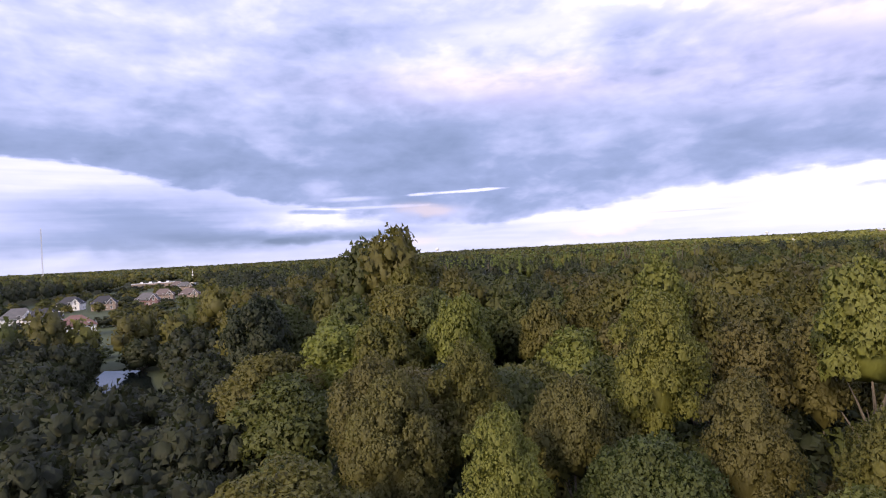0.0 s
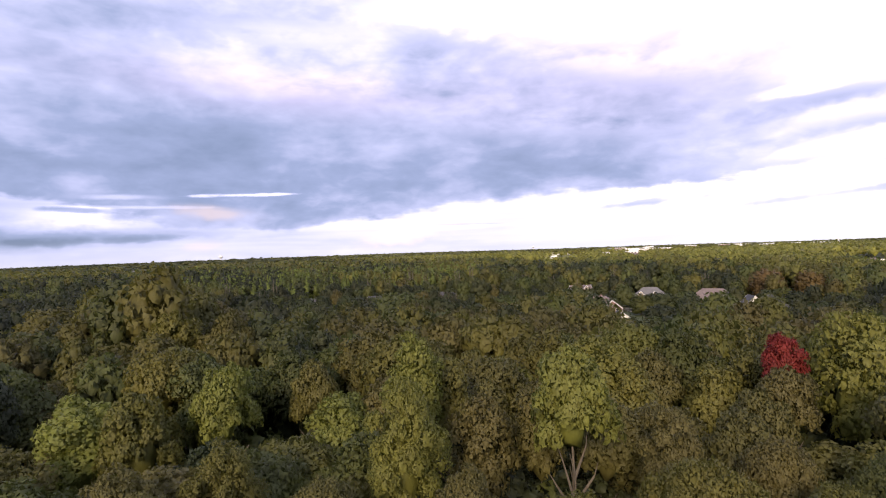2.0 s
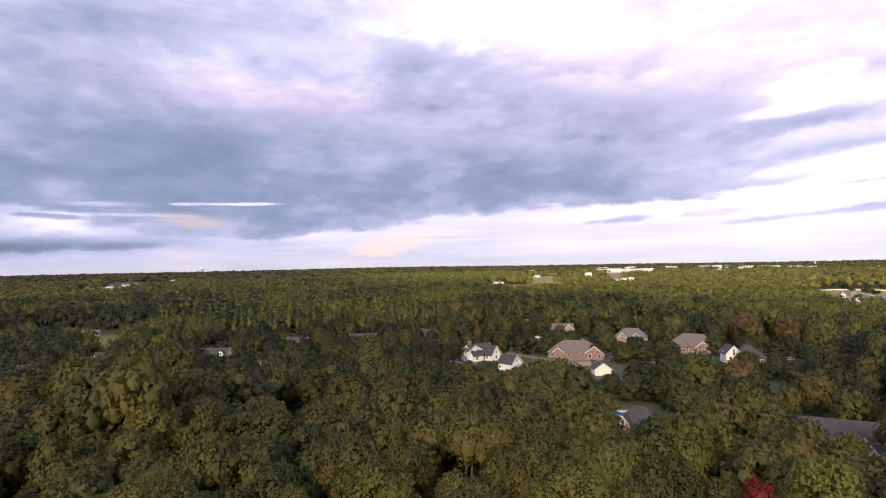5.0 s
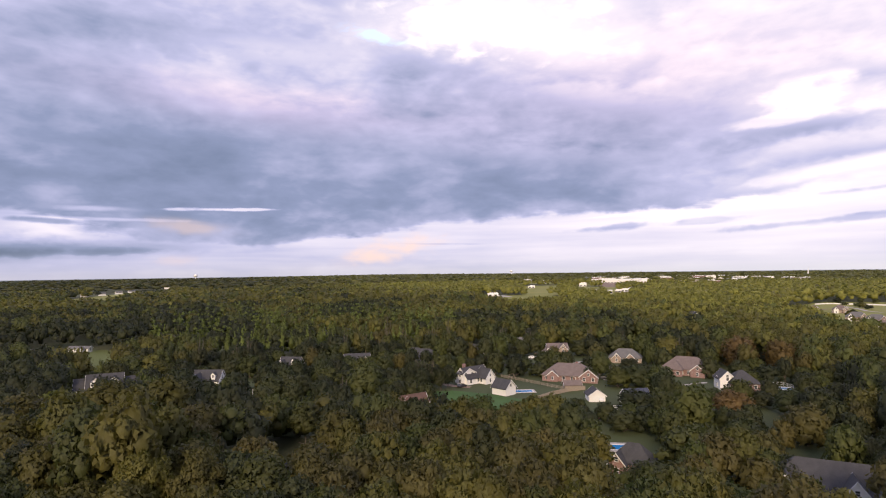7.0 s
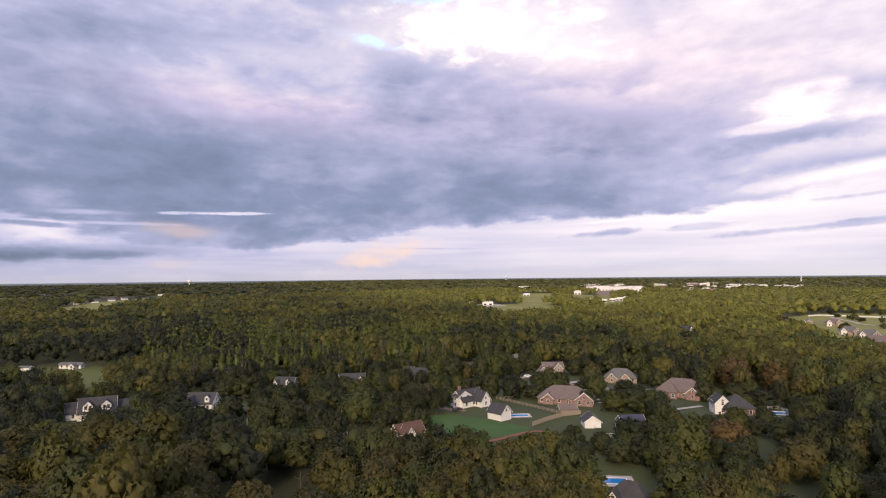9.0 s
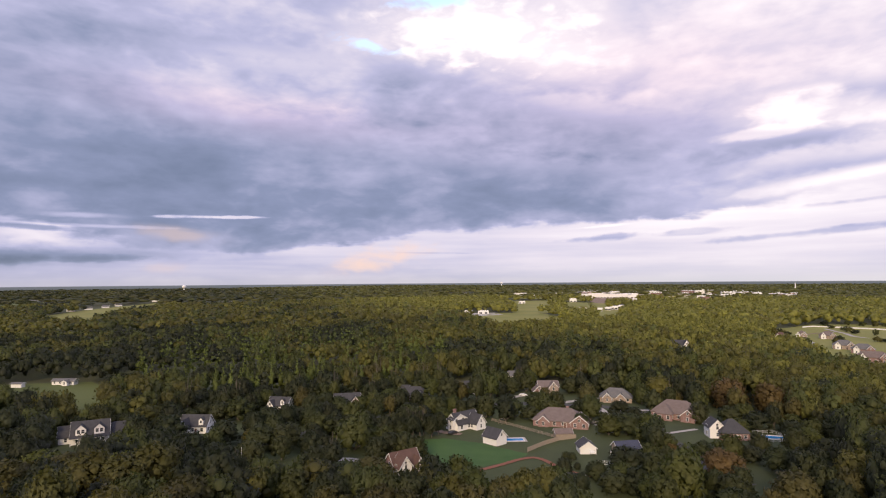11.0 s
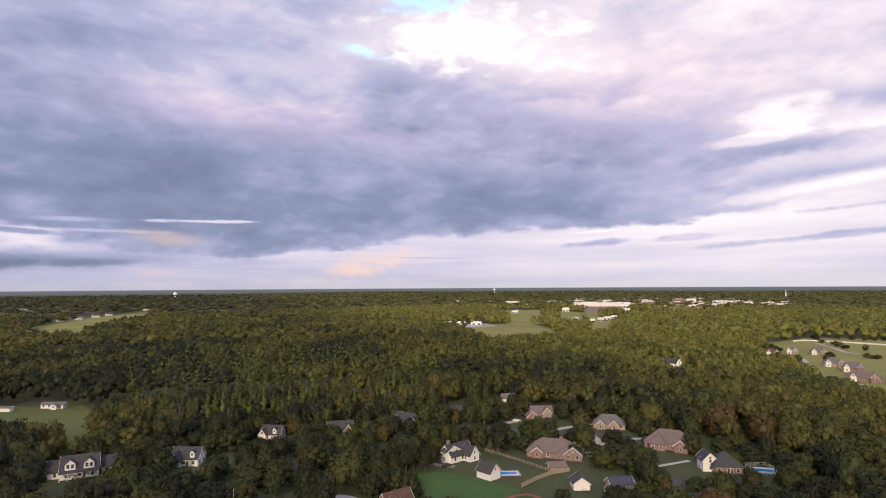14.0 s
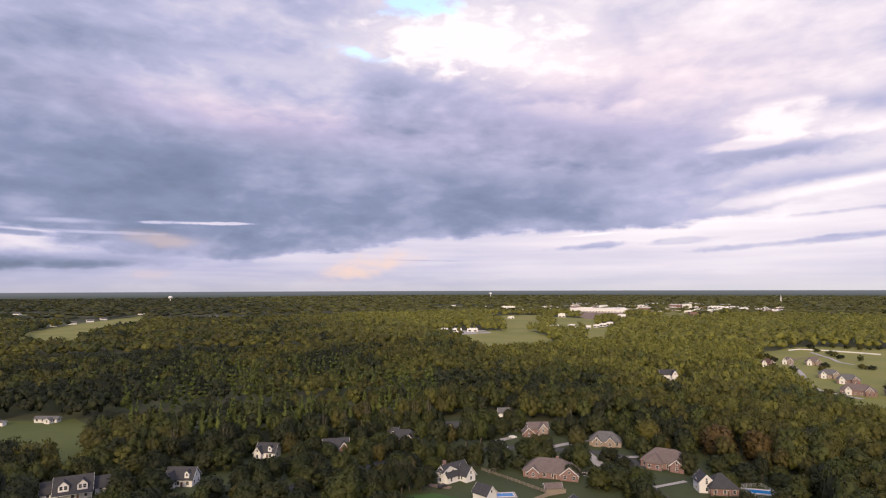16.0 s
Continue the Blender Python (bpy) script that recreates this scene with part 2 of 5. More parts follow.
def brick_material(name, a, b, mortar):
    m, k = material(name)
    t = k.n.new("ShaderNodeTexBrick")
    uv = k.n.new("ShaderNodeTexCoord").outputs["Object"]
    s = k.n.new("ShaderNodeSeparateXYZ")
    k.l.new(uv, s.inputs[0])
    k.l.new(k.xyz(k.add(s.outputs[0], s.outputs[1]), s.outputs[2], 0.0), t.inputs["Vector"])
    for socket, col in zip(("Color1", "Color2", "Mortar"), (a, b, mortar)):
        t.inputs[socket].default_value = (*col, 1.0)
    t.inputs["Scale"].default_value, t.inputs["Mortar Size"].default_value = 4.2, 0.018
    stain = k.noise(place(k), 0.6, 5)
    col = k.mix(k.mul(stain, 0.5), t.outputs[0], (0.20, 0.12, 0.10))
    return finish(m, k, surface(k, col, 0.85, t.outputs[1], 0.2))


BRICK = brick_material("red_brick", (0.225, 0.120, 0.112), (0.29, 0.160, 0.148), (0.36, 0.33, 0.32))
TAN_BRICK = brick_material("tan_brick", (0.33, 0.26, 0.21), (0.40, 0.32, 0.26), (0.42, 0.39, 0.35))


def shingle_material(name, a, b):
    m, k = material(name)
    p = place(k)
    t = k.n.new("ShaderNodeSeparateXYZ")
    k.l.new(p, t.inputs[0])
    row = k.math("FRACT", k.mul(t.outputs[2], 7.0))
    f = k.add(k.mul(k.noise(p, 0.7, 5), 0.55), k.mul(k.noise(p, 6.0, 4), 0.45))
    return finish(m, k, surface(k, k.ramp(f, [(0.32, a), (0.68, b)]), 0.85, k.add(row, f), 0.35))


ROOF_DARK = shingle_material("charcoal_shingles", (0.035, 0.036, 0.042), (0.070, 0.070, 0.078))
ROOF_GREY = shingle_material("grey_shingles", (0.10, 0.10, 0.105), (0.17, 0.165, 0.165))
ROOF_BROWN = shingle_material("brown_shingles", (0.125, 0.098, 0.092), (0.195, 0.155, 0.145))
ROOF_RED = shingle_material("terracotta_shingles", (0.085, 0.050, 0.042), (0.135, 0.078, 0.064))
ROOF_ROSE = shingle_material("rose_shingles", (0.15, 0.085, 0.075), (0.22, 0.13, 0.115))
ROOF_BLUE = shingle_material("slate_blue_shingles", (0.035, 0.042, 0.075), (0.060, 0.068, 0.11))


def water_material(name, col, rough):
    m, k = material(name)
    wave = k.noise(place(k), 3.0, 4)
    return finish(m, k, surface(k, col, rough, wave, 0.04))


POND = water_material("pond_water", (0.010, 0.014, 0.012), 0.05)
POOL = water_material("pool_water", (0.02, 0.22, 0.55), 0.06)


# ---- mesh helpers ----
def mesh_object(name, bm, mat, parent=None, smooth=False):
    me = bpy.data.meshes.new(name)
    bm.to_mesh(me)
    bm.free()
    me.materials.append(mat)
    if smooth:
        me.polygons.foreach_set("use_smooth", [True] * len(me.polygons))
    ob = new(name, me)
    ob.parent = parent
    return ob


def part(name, bm, mat, parent, label="", smooth=False):
    ob = mesh_object(name, bm, mat, parent, smooth)
    return tagged(ob, label) if label else ob


def empty(name, m, label, category, group="", kind=""):
    ob = new(name)
    ob.empty_display_size = 0.2
    ob.matrix_world = m
    return tagged(ob, label, category, group, kind)


def box(bm, x0, y0, z0, x1, y1, z1):
    v = [bm.verts.new((x, y, z)) for z in (z0, z1) for x, y in ((x0, y0), (x1, y0), (x1, y1), (x0, y1))]
    for f in ((3, 2, 1, 0), (4, 5, 6, 7), (0, 1, 5, 4), (1, 2, 6, 5), (2, 3, 7, 6), (3, 0, 4, 7)):
        bm.faces.new([v[i] for i in f])


def boxes(*all_of_them):
    bm = bmesh.new()
    for b in all_of_them:
        box(bm, *b)
    return bm


def tube(bm, a, b, ra, rb, sides=7, cap=True):
    a, b = Vector(a), Vector(b)
    q = (b - a).to_track_quat("Z", "Y")
    rings = []
    for p, r in ((a, ra), (b, rb)):
        rings.append([bm.verts.new(p + q @ Vector((r * math.cos(6.2832 * i / sides), r * math.sin(6.2832 * i / sides), 0))) for i in range(sides)])
    for i in range(sides):
        j = (i + 1) % sides
        bm.faces.new((rings[0][i], rings[0][j], rings[1][j], rings[1][i]))
    if cap:
        bm.faces.new(rings[1])
        bm.faces.new(rings[0][::-1])


def sheet_object(name, verts, quads, tris, mat, tint=None, normals=None):
    """A mesh from arrays of quads and triangles, with soft normals of its own if they are given."""
    me = bpy.data.meshes.new(name)
    nq, nt = len(quads), len(tris)
    me.vertices.add(len(verts))
    me.vertices.foreach_set("co", np.asarray(verts, np.float32).ravel())
    quads = np.asarray(quads, np.int32).reshape(-1, 4)
    loops = np.concatenate([quads.ravel(), np.asarray(tris, np.int32).ravel()])
    me.loops.add(len(loops))
    me.loops.foreach_set("vertex_index", loops.astype(np.int32))
    me.polygons.add(nq + nt)
    start = np.concatenate([np.arange(nq) * 4, nq * 4 + np.arange(nt) * 3]).astype(np.int32)
    me.polygons.foreach_set("loop_start", start)
    if normals is not None:
        me.polygons.foreach_set("use_smooth", np.ones(nq + nt, bool))
        layer = me.attributes.new("custom_normal", "FLOAT_VECTOR", "POINT")
        layer.data.foreach_set("vector", np.asarray(normals, np.float32).ravel())
    me.update(calc_edges=True)
    if tint is not None:
        layer = me.color_attributes.new("tint", "FLOAT_COLOR", "POINT")
        layer.data.foreach_set("color", np.concatenate([tint, np.ones((len(tint), 1))], 1).astype(np.float32).ravel())
    me.materials.append(mat)
    return me


# ---- the lie of the land ----
def ease(v, lo, hi):
    s = np.clip((np.asarray(v, float) - lo) / (hi - lo), 0, 1)
    return s * s * (3 - 2 * s)


def land_height(x, y):
    """Flat near the houses, rising a little far off."""
    x, y = np.asarray(x, float), np.asarray(y, float)
    r, a = np.hypot(x, y), np.arctan2(x, y)
    roll = 2.5 * np.sin(x / 330 + 1.0) * np.cos(y / 410) + 2.0 * np.sin(x / 900 - y / 700)
    hollow = -1.0 * np.exp(-((x + 62) / 26) ** 2 - ((y - 100) / 40) ** 2)
    return ease(r, 450, 2600) * (6.0 + roll + 5.0 * np.sin(a * 3 + 0.6)) + hollow


def inside(px, py, poly):
    px, py = np.asarray(px), np.asarray(py)
    hit = np.zeros(px.shape, bool)
    n = len(poly)
    for i in range(n):
        (x0, y0), (x1, y1) = poly[i], poly[(i + 1) % n]
        if y0 == y1:
            continue
        cross = ((y0 > py) != (y1 > py)) & (px < (x1 - x0) * (py - y0) / (y1 - y0) + x0)
        hit ^= cross
    return hit


def near_line(px, py, line, width):
    px, py = np.asarray(px), np.asarray(py)
    hit = np.zeros(px.shape, bool)
    for (x0, y0), (x1, y1) in zip(line, line[1:]):
        ux, uy = x1 - x0, y1 - y0
        s = np.clip(((px - x0) * ux + (py - y0) * uy) / (ux * ux + uy * uy), 0, 1)
        hit |= np.hypot(px - x0 - s * ux, py - y0 - s * uy) < width
    return hit


def ground_sheet():
    rings = [0.0] + [6.0 * 1.045 ** i for i in range(152)]
    rings = [r for r in rings if r < 4900] + [4950.0]
    spokes = 180
    v, q, t = [(0.0, 0.0, 0.0)], [], []
    for r in rings[1:]:
        for k in range(spokes):
            a = 2 * math.pi * k / spokes
            v.append((r * math.sin(a), r * math.cos(a), 0.0))
    v = np.array(v)
    v[:, 2] = land_height(v[:, 0], v[:, 1])
    for k in range(spokes):
        t.append((0, 1 + (k + 1) % spokes, 1 + k))
    for i in range(len(rings) - 2):
        for k in range(spokes):
            a, b = 1 + i * spokes + k, 1 + i * spokes + (k + 1) % spokes
            q.append((a, b, b + spokes, a + spokes))
    ob = new("ground", sheet_object("ground", v, q, t, GROUND))
    return tagged(ob, "dark woodland floor with leaf litter and rough grass", "ground", kind="structure")


ground_sheet()


def patch(name, poly, mat, lift, label, category, wobble=1.0, cuts=5):
    """A sheet of grass, paving or water on the land, with an uneven rim."""
    bm = bmesh.new()
    pts = []
    n = len(poly)
    for i in range(n):
        a, b = Vector((*poly[i], 0)), Vector((*poly[(i + 1) % n], 0))
        for k in range(cuts):
            p = a.lerp(b, k / cuts)
            d = noise.noise_vector(p * 0.13) * wobble
            pts.append(bm.verts.new((p.x + d.x, p.y + d.y, 0)))
    f = bm.faces.new(pts)
    if f.normal.z < 0 or f.calc_area() and sum((poly[i][0] * poly[(i + 1) % n][1] - poly[(i + 1) % n][0] * poly[i][1]) for i in range(n)) < 0:
        f.normal_flip()
    bmesh.ops.triangulate(bm, faces=bm.faces[:])
    size = math.sqrt(sum(g.calc_area() for g in bm.faces))
    for _ in range(3 if size > 150 else 1):
        bmesh.ops.subdivide_edges(bm, edges=[e for e in bm.edges if e.calc_length() > size / 12], cuts=1)
        bmesh.ops.triangulate(bm, faces=bm.faces[:])
    for v in bm.verts:
        v.co.z = float(land_height(v.co.x, v.co.y)) + lift
    return tagged(mesh_object(name, bm, mat), label, category, kind="structure")


def grown(poly, margin):
    """The outline moved outwards from its middle."""
    cx, cy = sum(p[0] for p in poly) / len(poly), sum(p[1] for p in poly) / len(poly)
    return [(x + (x - cx) / math.hypot(x - cx, y - cy) * margin, y + (y - cy) / math.hypot(x - cx, y - cy) * margin) for x, y in poly]


def ribbon(name, line, width, mat, lift, label, category):
    """A road or path along a line."""
    pts = []
    for i in range(len(line) - 1):
        p0, p1 = line[max(i - 1, 0)], line[i]
        p2, p3 = line[i + 1], line[min(i + 2, len(line) - 1)]
        for k in range(6):
            s = k / 6
            pts.append(tuple(0.5 * (2 * b + (c - a) * s + (2 * a - 5 * b + 4 * c - d) * s * s + (3 * b - a - 3 * c + d) * s ** 3) for a, b, c, d in zip(p0, p1, p2, p3)))
    pts.append(line[-1])
    bm = bmesh.new()
    last = None
    for i, p in enumerate(pts):
        a, b = Vector(pts[max(i - 1, 0)]), Vector(pts[min(i + 1, len(pts) - 1)])
        d = (b - a).normalized()
        s = Vector((d.y, -d.x)) * width / 2
        z = float(land_height(*p)) + lift
        pair = [bm.verts.new((p[0] + k * s.x, p[1] + k * s.y, z)) for k in (-1, 1)]
        if last:
            bm.faces.new((last[0], last[1], pair[1], pair[0]))
        last = pair
    return tagged(mesh_object(name, bm, mat), label, category, kind="structure")


# ---- clearings, roads and lawns ----
VILLAGE = [(-52, 268), (-46, 290), (-8, 298), (2, 322), (14, 330), (30, 318), (73, 322), (126, 342), (190, 334), (217, 288), (238, 262),
           (242, 214), (250, 170), (228, 140), (178, 112), (160, 78), (112, 68), (84, 96), (84, 130), (62, 160), (5, 186), (-12, 240)]
FIELD_WEST = [(-128, 446), (-62, 424), (-40, 372), (-36, 300), (-70, 330), (-122, 380)]
FIELD_FAR_WEST = [(-215, 1000), (-245, 1330), (-210, 1540), (-92, 1880), (-74, 1400), (-140, 1150), (-122, 930)]
FIELD_NORTH = [(713, 1221), (797, 1196), (697, 1014), (620, 931), (538, 906)]
FIELD_NORTH_B = [(425, 881), (539, 960), (595, 892), (480, 655), (429, 611), (382, 608), (343, 639)]
FIELD_TOWN = [(903, 1290), (953, 1157), (725, 897), (671, 930)]
FIELD_TOWN_B = [(707, 899), (809, 938), (534, 630), (505, 635)]
FIELD_HIGH = [(749, 1359), (830, 1415), (932, 1385), (790, 1168), (689, 1176)]
ESTATE = [(593, 450), (676, 494), (766, 518), (820, 490), (850, 430), (640, 262), (470, 205), (380, 190), (366, 206), (386, 240), (420, 272), (455, 300), (470, 325), (470, 350), (522, 395)]
TOWN = [(1000, 1250), (940, 1600), (1350, 2200), (1700, 2150), (2250, 1600), (2150, 1250), (1600, 1050), (1280, 1020)]
MALL_LOT = [(930, 1180), (1010, 1130), (1260, 1400), (1130, 1540)]
GLADE = [(340, 340), (357, 320), (404, 366), (400, 392), (370, 390)]
SHOPS = [(390, 900), (430, 1010), (540, 985), (520, 920)]
POND_SHAPE = [(-78, 132), (-66, 130), (-57, 112), (-49, 96), (-45, 85), (-50, 82), (-58, 92), (-68, 108)]
NORTHWEST = [(-76, 132), (-110, 138), (-250, 215), (-300, 400), (-360, 665), (-285, 665), (-160, 440), (-118, 300), (-85, 215), (-72, 160)]
CHURCH_YARD = [(-385, 660), (-300, 660), (-290, 740), (-350, 740)]

patch("lawn", VILLAGE, LAWN, 0.03, "mown green lawns between the houses", "lawn", 4.0)
patch("meadow", grown(FIELD_WEST, 14), PASTURE, 0.05, "bright green pasture in front of a white farmhouse", "field", 3.0)
for shape, label in ((FIELD_FAR_WEST, "pale dry hay field beyond the woods"), (FIELD_NORTH, "pale green field near the town"),
                     (FIELD_NORTH_B, "mown green field ringed by woods"), (FIELD_TOWN, "rough pasture beside the town"), (FIELD_TOWN_B, "narrow green field before the shops"), (FIELD_HIGH, "pale strip of hay field"), (TOWN, "dry grass among town buildings")):
    patch("field", grown(shape, 16), MEADOW, 0.25, label, "field", 10.0)
patch("estate_lawn", grown(ESTATE, 14), MEADOW, 0.15, "dry grass round a group of new brick houses", "lawn", 6.0)
patch("car_park", MALL_LOT, DIRT, 0.4, "pale open lot before the shopping centre", "yard", 6.0)
patch("shop_yard", SHOPS, CONCRETE, 0.25, "pale paved yard round low shops", "yard", 4.0)
patch("northwest_lawn", NORTHWEST, LAWN, 0.08, "lawn beside the houses across the pond", "lawn", 4.0)
patch("pond", POND_SHAPE, POND, 0.25, "still grey pond mirroring the sky between trees", "pond", 2.0)
patch("bright_lawn", [(84, 219), (97, 217), (107.5, 204), (116, 184), (110, 180), (83, 176), (81, 197)], grass_material("fresh_lawn", (0.030, 0.095, 0.016), (0.050, 0.125, 0.024), (0.045, 0.075, 0.018), 0.08), 0.06, "fresh green back lawn", "lawn", 1.5)
patch("flagpole_lawn", [(9, 197), (15, 205), (25, 208), (31, 198), (23, 188), (12, 189)], grass_material("flagpole_grass", (0.09, 0.15, 0.03), (0.12, 0.18, 0.04), (0.10, 0.13, 0.04), 0.08), 0.06, "light green lawn round a flagpole", "lawn", 1.0)

ROADS = [
    ("road", [(109, 266), (125, 268), (157, 262), (173, 252), (190, 240), (201, 221), (190, 198), (180, 184), (171, 159), (163, 142), (161, 127)], 6.0, ASPHALT, "dark asphalt lane curving past the houses", "road"),
    ("road", [(109, 266), (80, 262), (50, 250), (22, 228), (32, 200), (46, 178)], 5.5, ASPHALT, "dark asphalt lane under the trees", "road"),
    ("driveway", [(173, 252), (186, 254), (205, 256)], 4.0, CONCRETE, "pale concrete driveway", "driveway"),
    ("driveway", [(157, 262), (161, 275), (172, 278)], 4.5, CONCRETE, "pale concrete driveway", "driveway"),
    ("driveway", [(194, 225), (203, 222), (212, 219)], 3.6, CONCRETE, "pale concrete driveway", "driveway"),
    ("driveway", [(9, 246), (17, 258), (12, 266)], 4.5, CONCRETE, "pale driveway beside a white house", "driveway"),
    ("driveway", [(42, 205), (54, 206), (60, 195), (60, 178)], 3.5, CONCRETE, "pale curved driveway under the trees", "driveway"),
    ("driveway", [(190, 240), (180, 214), (166, 206)], 5.0, CONCRETE, "pale driveway beside the brick ranch house", "driveway"),
    ("driveway", [(180, 184), (190, 184), (200, 184)], 2.2, CONCRETE, "narrow pale path across a lawn", "path"),
    ("driveway", [(98, 232), (101, 224), (106, 219)], 3.5, DIRT, "brown earth drive by the white house", "driveway"),
    ("clay_path", [(80, 172), (98, 176), (116, 179), (118, 163), (122, 154)], 2.0, CLAY, "red clay strip round a lawn", "path"),
    ("estate_road", [(727, 476), (699, 443), (683, 423), (660, 400), (653, 381)], 4.5, CONCRETE, "pale concrete estate road", "road"),
    ("estate_road", [(612, 427), (579, 396), (543, 364), (500, 330), (474, 306), (465, 290), (460, 262)], 4.5, CONCRETE, "pale concrete estate road", "road"),
    ("estate_road", [(612, 427), (650, 440), (699, 443)], 4.0, DIRT, "worn earth track between estate plots", "road"),
]
for k, (name, line, width, mat, label, category) in enumerate(ROADS):
    ribbon(name, line, width, mat, 0.09 + 0.012 * k + (0.2 if "estate" in name else 0), label, category)


# ---- houses ----
def roof_shell(hip, w, d, h, rise, over, thick=0.22):
    """A gable or hip roof over a block w long (x) and d deep (y), eaves at h."""
    bm = bmesh.new()
    x, y = w / 2 + over, d / 2 + over
    low = h - over * rise / (d / 2)
    e = (w / 2 - min(d / 2, w / 2 - 0.4)) if hip else x
    rings = []
    for dz in (0, -thick):
        rings.append([bm.verts.new(p) for p in ((-x, -y, low + dz), (x, -y, low + dz), (x, y, low + dz), (-x, y, low + dz), (-e, 0, h + rise + dz), (e, 0, h + rise + dz))])
    a, b = rings
    for f in ((0, 1, 5, 4), (2, 3, 4, 5), (1, 2, 5), (3, 0, 4)):
        if len(f) == 3 and not hip:
            continue
        bm.faces.new([a[i] for i in f])
        bm.faces.new([b[i] for i in reversed(f)])
    for i, j in ((0, 1), (2, 3)) + (((1, 2), (3, 0)) if hip else ((1, 5), (5, 2), (3, 4), (4, 0))):
        bm.faces.new((a[j], a[i], b[i], b[j]))
    return bm


def wall_block(hip, w, d, h, rise):
    bm = bmesh.new()
    x, y = w / 2, d / 2
    v = [bm.verts.new(p) for p in ((-x, -y, -0.6), (x, -y, -0.6), (x, y, -0.6), (-x, y, -0.6), (-x, -y, h), (x, -y, h), (x, y, h), (-x, y, h))]
    bm.faces.new((v[0], v[1], v[5], v[4]))
    bm.faces.new((v[2], v[3], v[7], v[6]))
    if hip:
        bm.faces.new((v[1], v[2], v[6], v[5]))
        bm.faces.new((v[3], v[0], v[4], v[7]))
    else:
        l, r = bm.verts.new((-x, 0, h + rise - 0.1)), bm.verts.new((x, 0, h + rise - 0.1))
        bm.faces.new((v[1], v[2], v[6], r, v[5]))
        bm.faces.new((v[3], v[0], v[4], l, v[7]))
    return bm


def window(parent, m, w=1.0, h=1.4, mullion=True):
    """A framed sash standing 6 cm proud, its panes behind the bars."""
    f = 0.10
    bars = [(-w / 2 - f, -0.08, -f, w / 2 + f, 0.0, 0), (-w / 2 - f, -0.08, h, w / 2 + f, 0.0, h + f), (-w / 2 - f, -0.08, 0, -w / 2, 0.0, h), (w / 2, -0.08, 0, w / 2 + f, 0.0, h)]
    if mullion:
        bars.append((-w / 2, -0.07, h / 2 - 0.03, w / 2, -0.03, h / 2 + 0.03))
    fr = part("window", boxes(*bars), TRIM, parent)
    fr.matrix_local = m
    part("pane", boxes((-w / 2, -0.03, 0, w / 2, -0.006, h)), GLASS, fr)
    return fr


def house(name, x, y, turn, blocks, wall, roof, label, category="house", chimney=None, openings=True, group="houses", size=0.84):
    """blocks: (cx, cy, length, depth, eaves, rise, hip, turned, wall) in the house's own axes; -y is its front."""
    z = float(land_height(x, y))
    r = math.hypot(x, y)
    x, y = x * (1 - 2.0 / r), y * (1 - 2.0 / r)
    home = empty(name, pose(x, y, z, 0, 0, turn), label, category, group)
    blocks = [(cx * size, cy * size, w_ * size, d_ * size, h_, rise * size, hip, turned, own) for cx, cy, w_, d_, h_, rise, hip, turned, own in blocks]
    for cx, cy, w_, d_, h_, rise, hip, turned, own in blocks:
        m = pose(cx, cy, 0, 0, 0, 90 if turned else 0)
        body = part("wall", wall_block(hip, w_, d_, h_, rise), own or wall, home)
        body.matrix_local = m
        cover = part("roof", roof_shell(hip, w_, d_, h_, rise, 0.45), roof, home)
        cover.matrix_local = m
        if not hip:
            # white barge boards along the gables
            for s in (-1, 1):
                bm = bmesh.new()
                x0, over = s * (w_ / 2 + 0.47), 0.45
                low = h_ - over * rise / (d_ / 2)
                for a, b in (((-d_ / 2 - over, low), (0, h_ + rise)), ((d_ / 2 + over, low), (0, h_ + rise))):
                    v = [bm.verts.new((x0 + k, q[0], q[1] + dz)) for k in (0, s * 0.05) for q, dz in ((a, 0.02), (b, 0.02), (b, -0.32), (a, -0.32))]
                    for f in ((0, 1, 2, 3), (7, 6, 5, 4), (0, 4, 5, 1), (1, 5, 6, 2), (2, 6, 7, 3), (3, 7, 4, 0)):
                        bm.faces.new([v[i] for i in f])
                bmesh.ops.recalc_face_normals(bm, faces=bm.faces[:])
                part("barge_board", bm, TRIM, home).matrix_local = m
        if not openings:
            continue
        floors = [0.9] if h_ < 4.4 else [0.9, 3.6]
        for side, length, depth in ((0, w_, d_), (90, d_, w_), (180, w_, d_), (270, d_, w_)):
            n = max(1, int(length // 3.4))
            for k in range(n):
                for sill in floors:
                    u = (k + 0.5) / n * length - length / 2
                    window(home, m @ pose(0, 0, 0, 0, 0, side) @ pose(u, -depth / 2 - 0.004, sill), 1.1 if length > 6 else 0.9)
            if not hip and side in (90, 270) and rise > 2.2:
                window(home, m @ pose(0, 0, 0, 0, 0, side) @ pose(0, -depth / 2 - 0.004, h_ + 0.25), 0.8, 1.0)
    if openings:
        _, cy, w_, d_, h_, *_ = blocks[0]
        door = part("door", boxes((-0.5, -0.09, 0.0, 0.5, -0.004, 2.1)), DOOR, home, "panelled front door")
        door.matrix_local = pose(blocks[0][0] + w_ * 0.12, cy - d_ / 2, 0)
        part("door_frame", boxes((-0.62, -0.12, 0.0, -0.5, -0.004, 2.22), (0.5, -0.12, 0.0, 0.62, -0.004, 2.22), (-0.5, -0.12, 2.1, 0.5, -0.004, 2.22)), TRIM, door)
    if chimney:
        cx, cy, top = chimney
        stack = part("chimney", boxes((-0.6, -0.45, 0, 0.6, 0.45, top), (-0.7, -0.55, top - 0.35, 0.7, 0.55, top - 0.1)), BRICK, home, "brick chimney stack")
        stack.matrix_local = pose(cx, cy, 0)
    return home


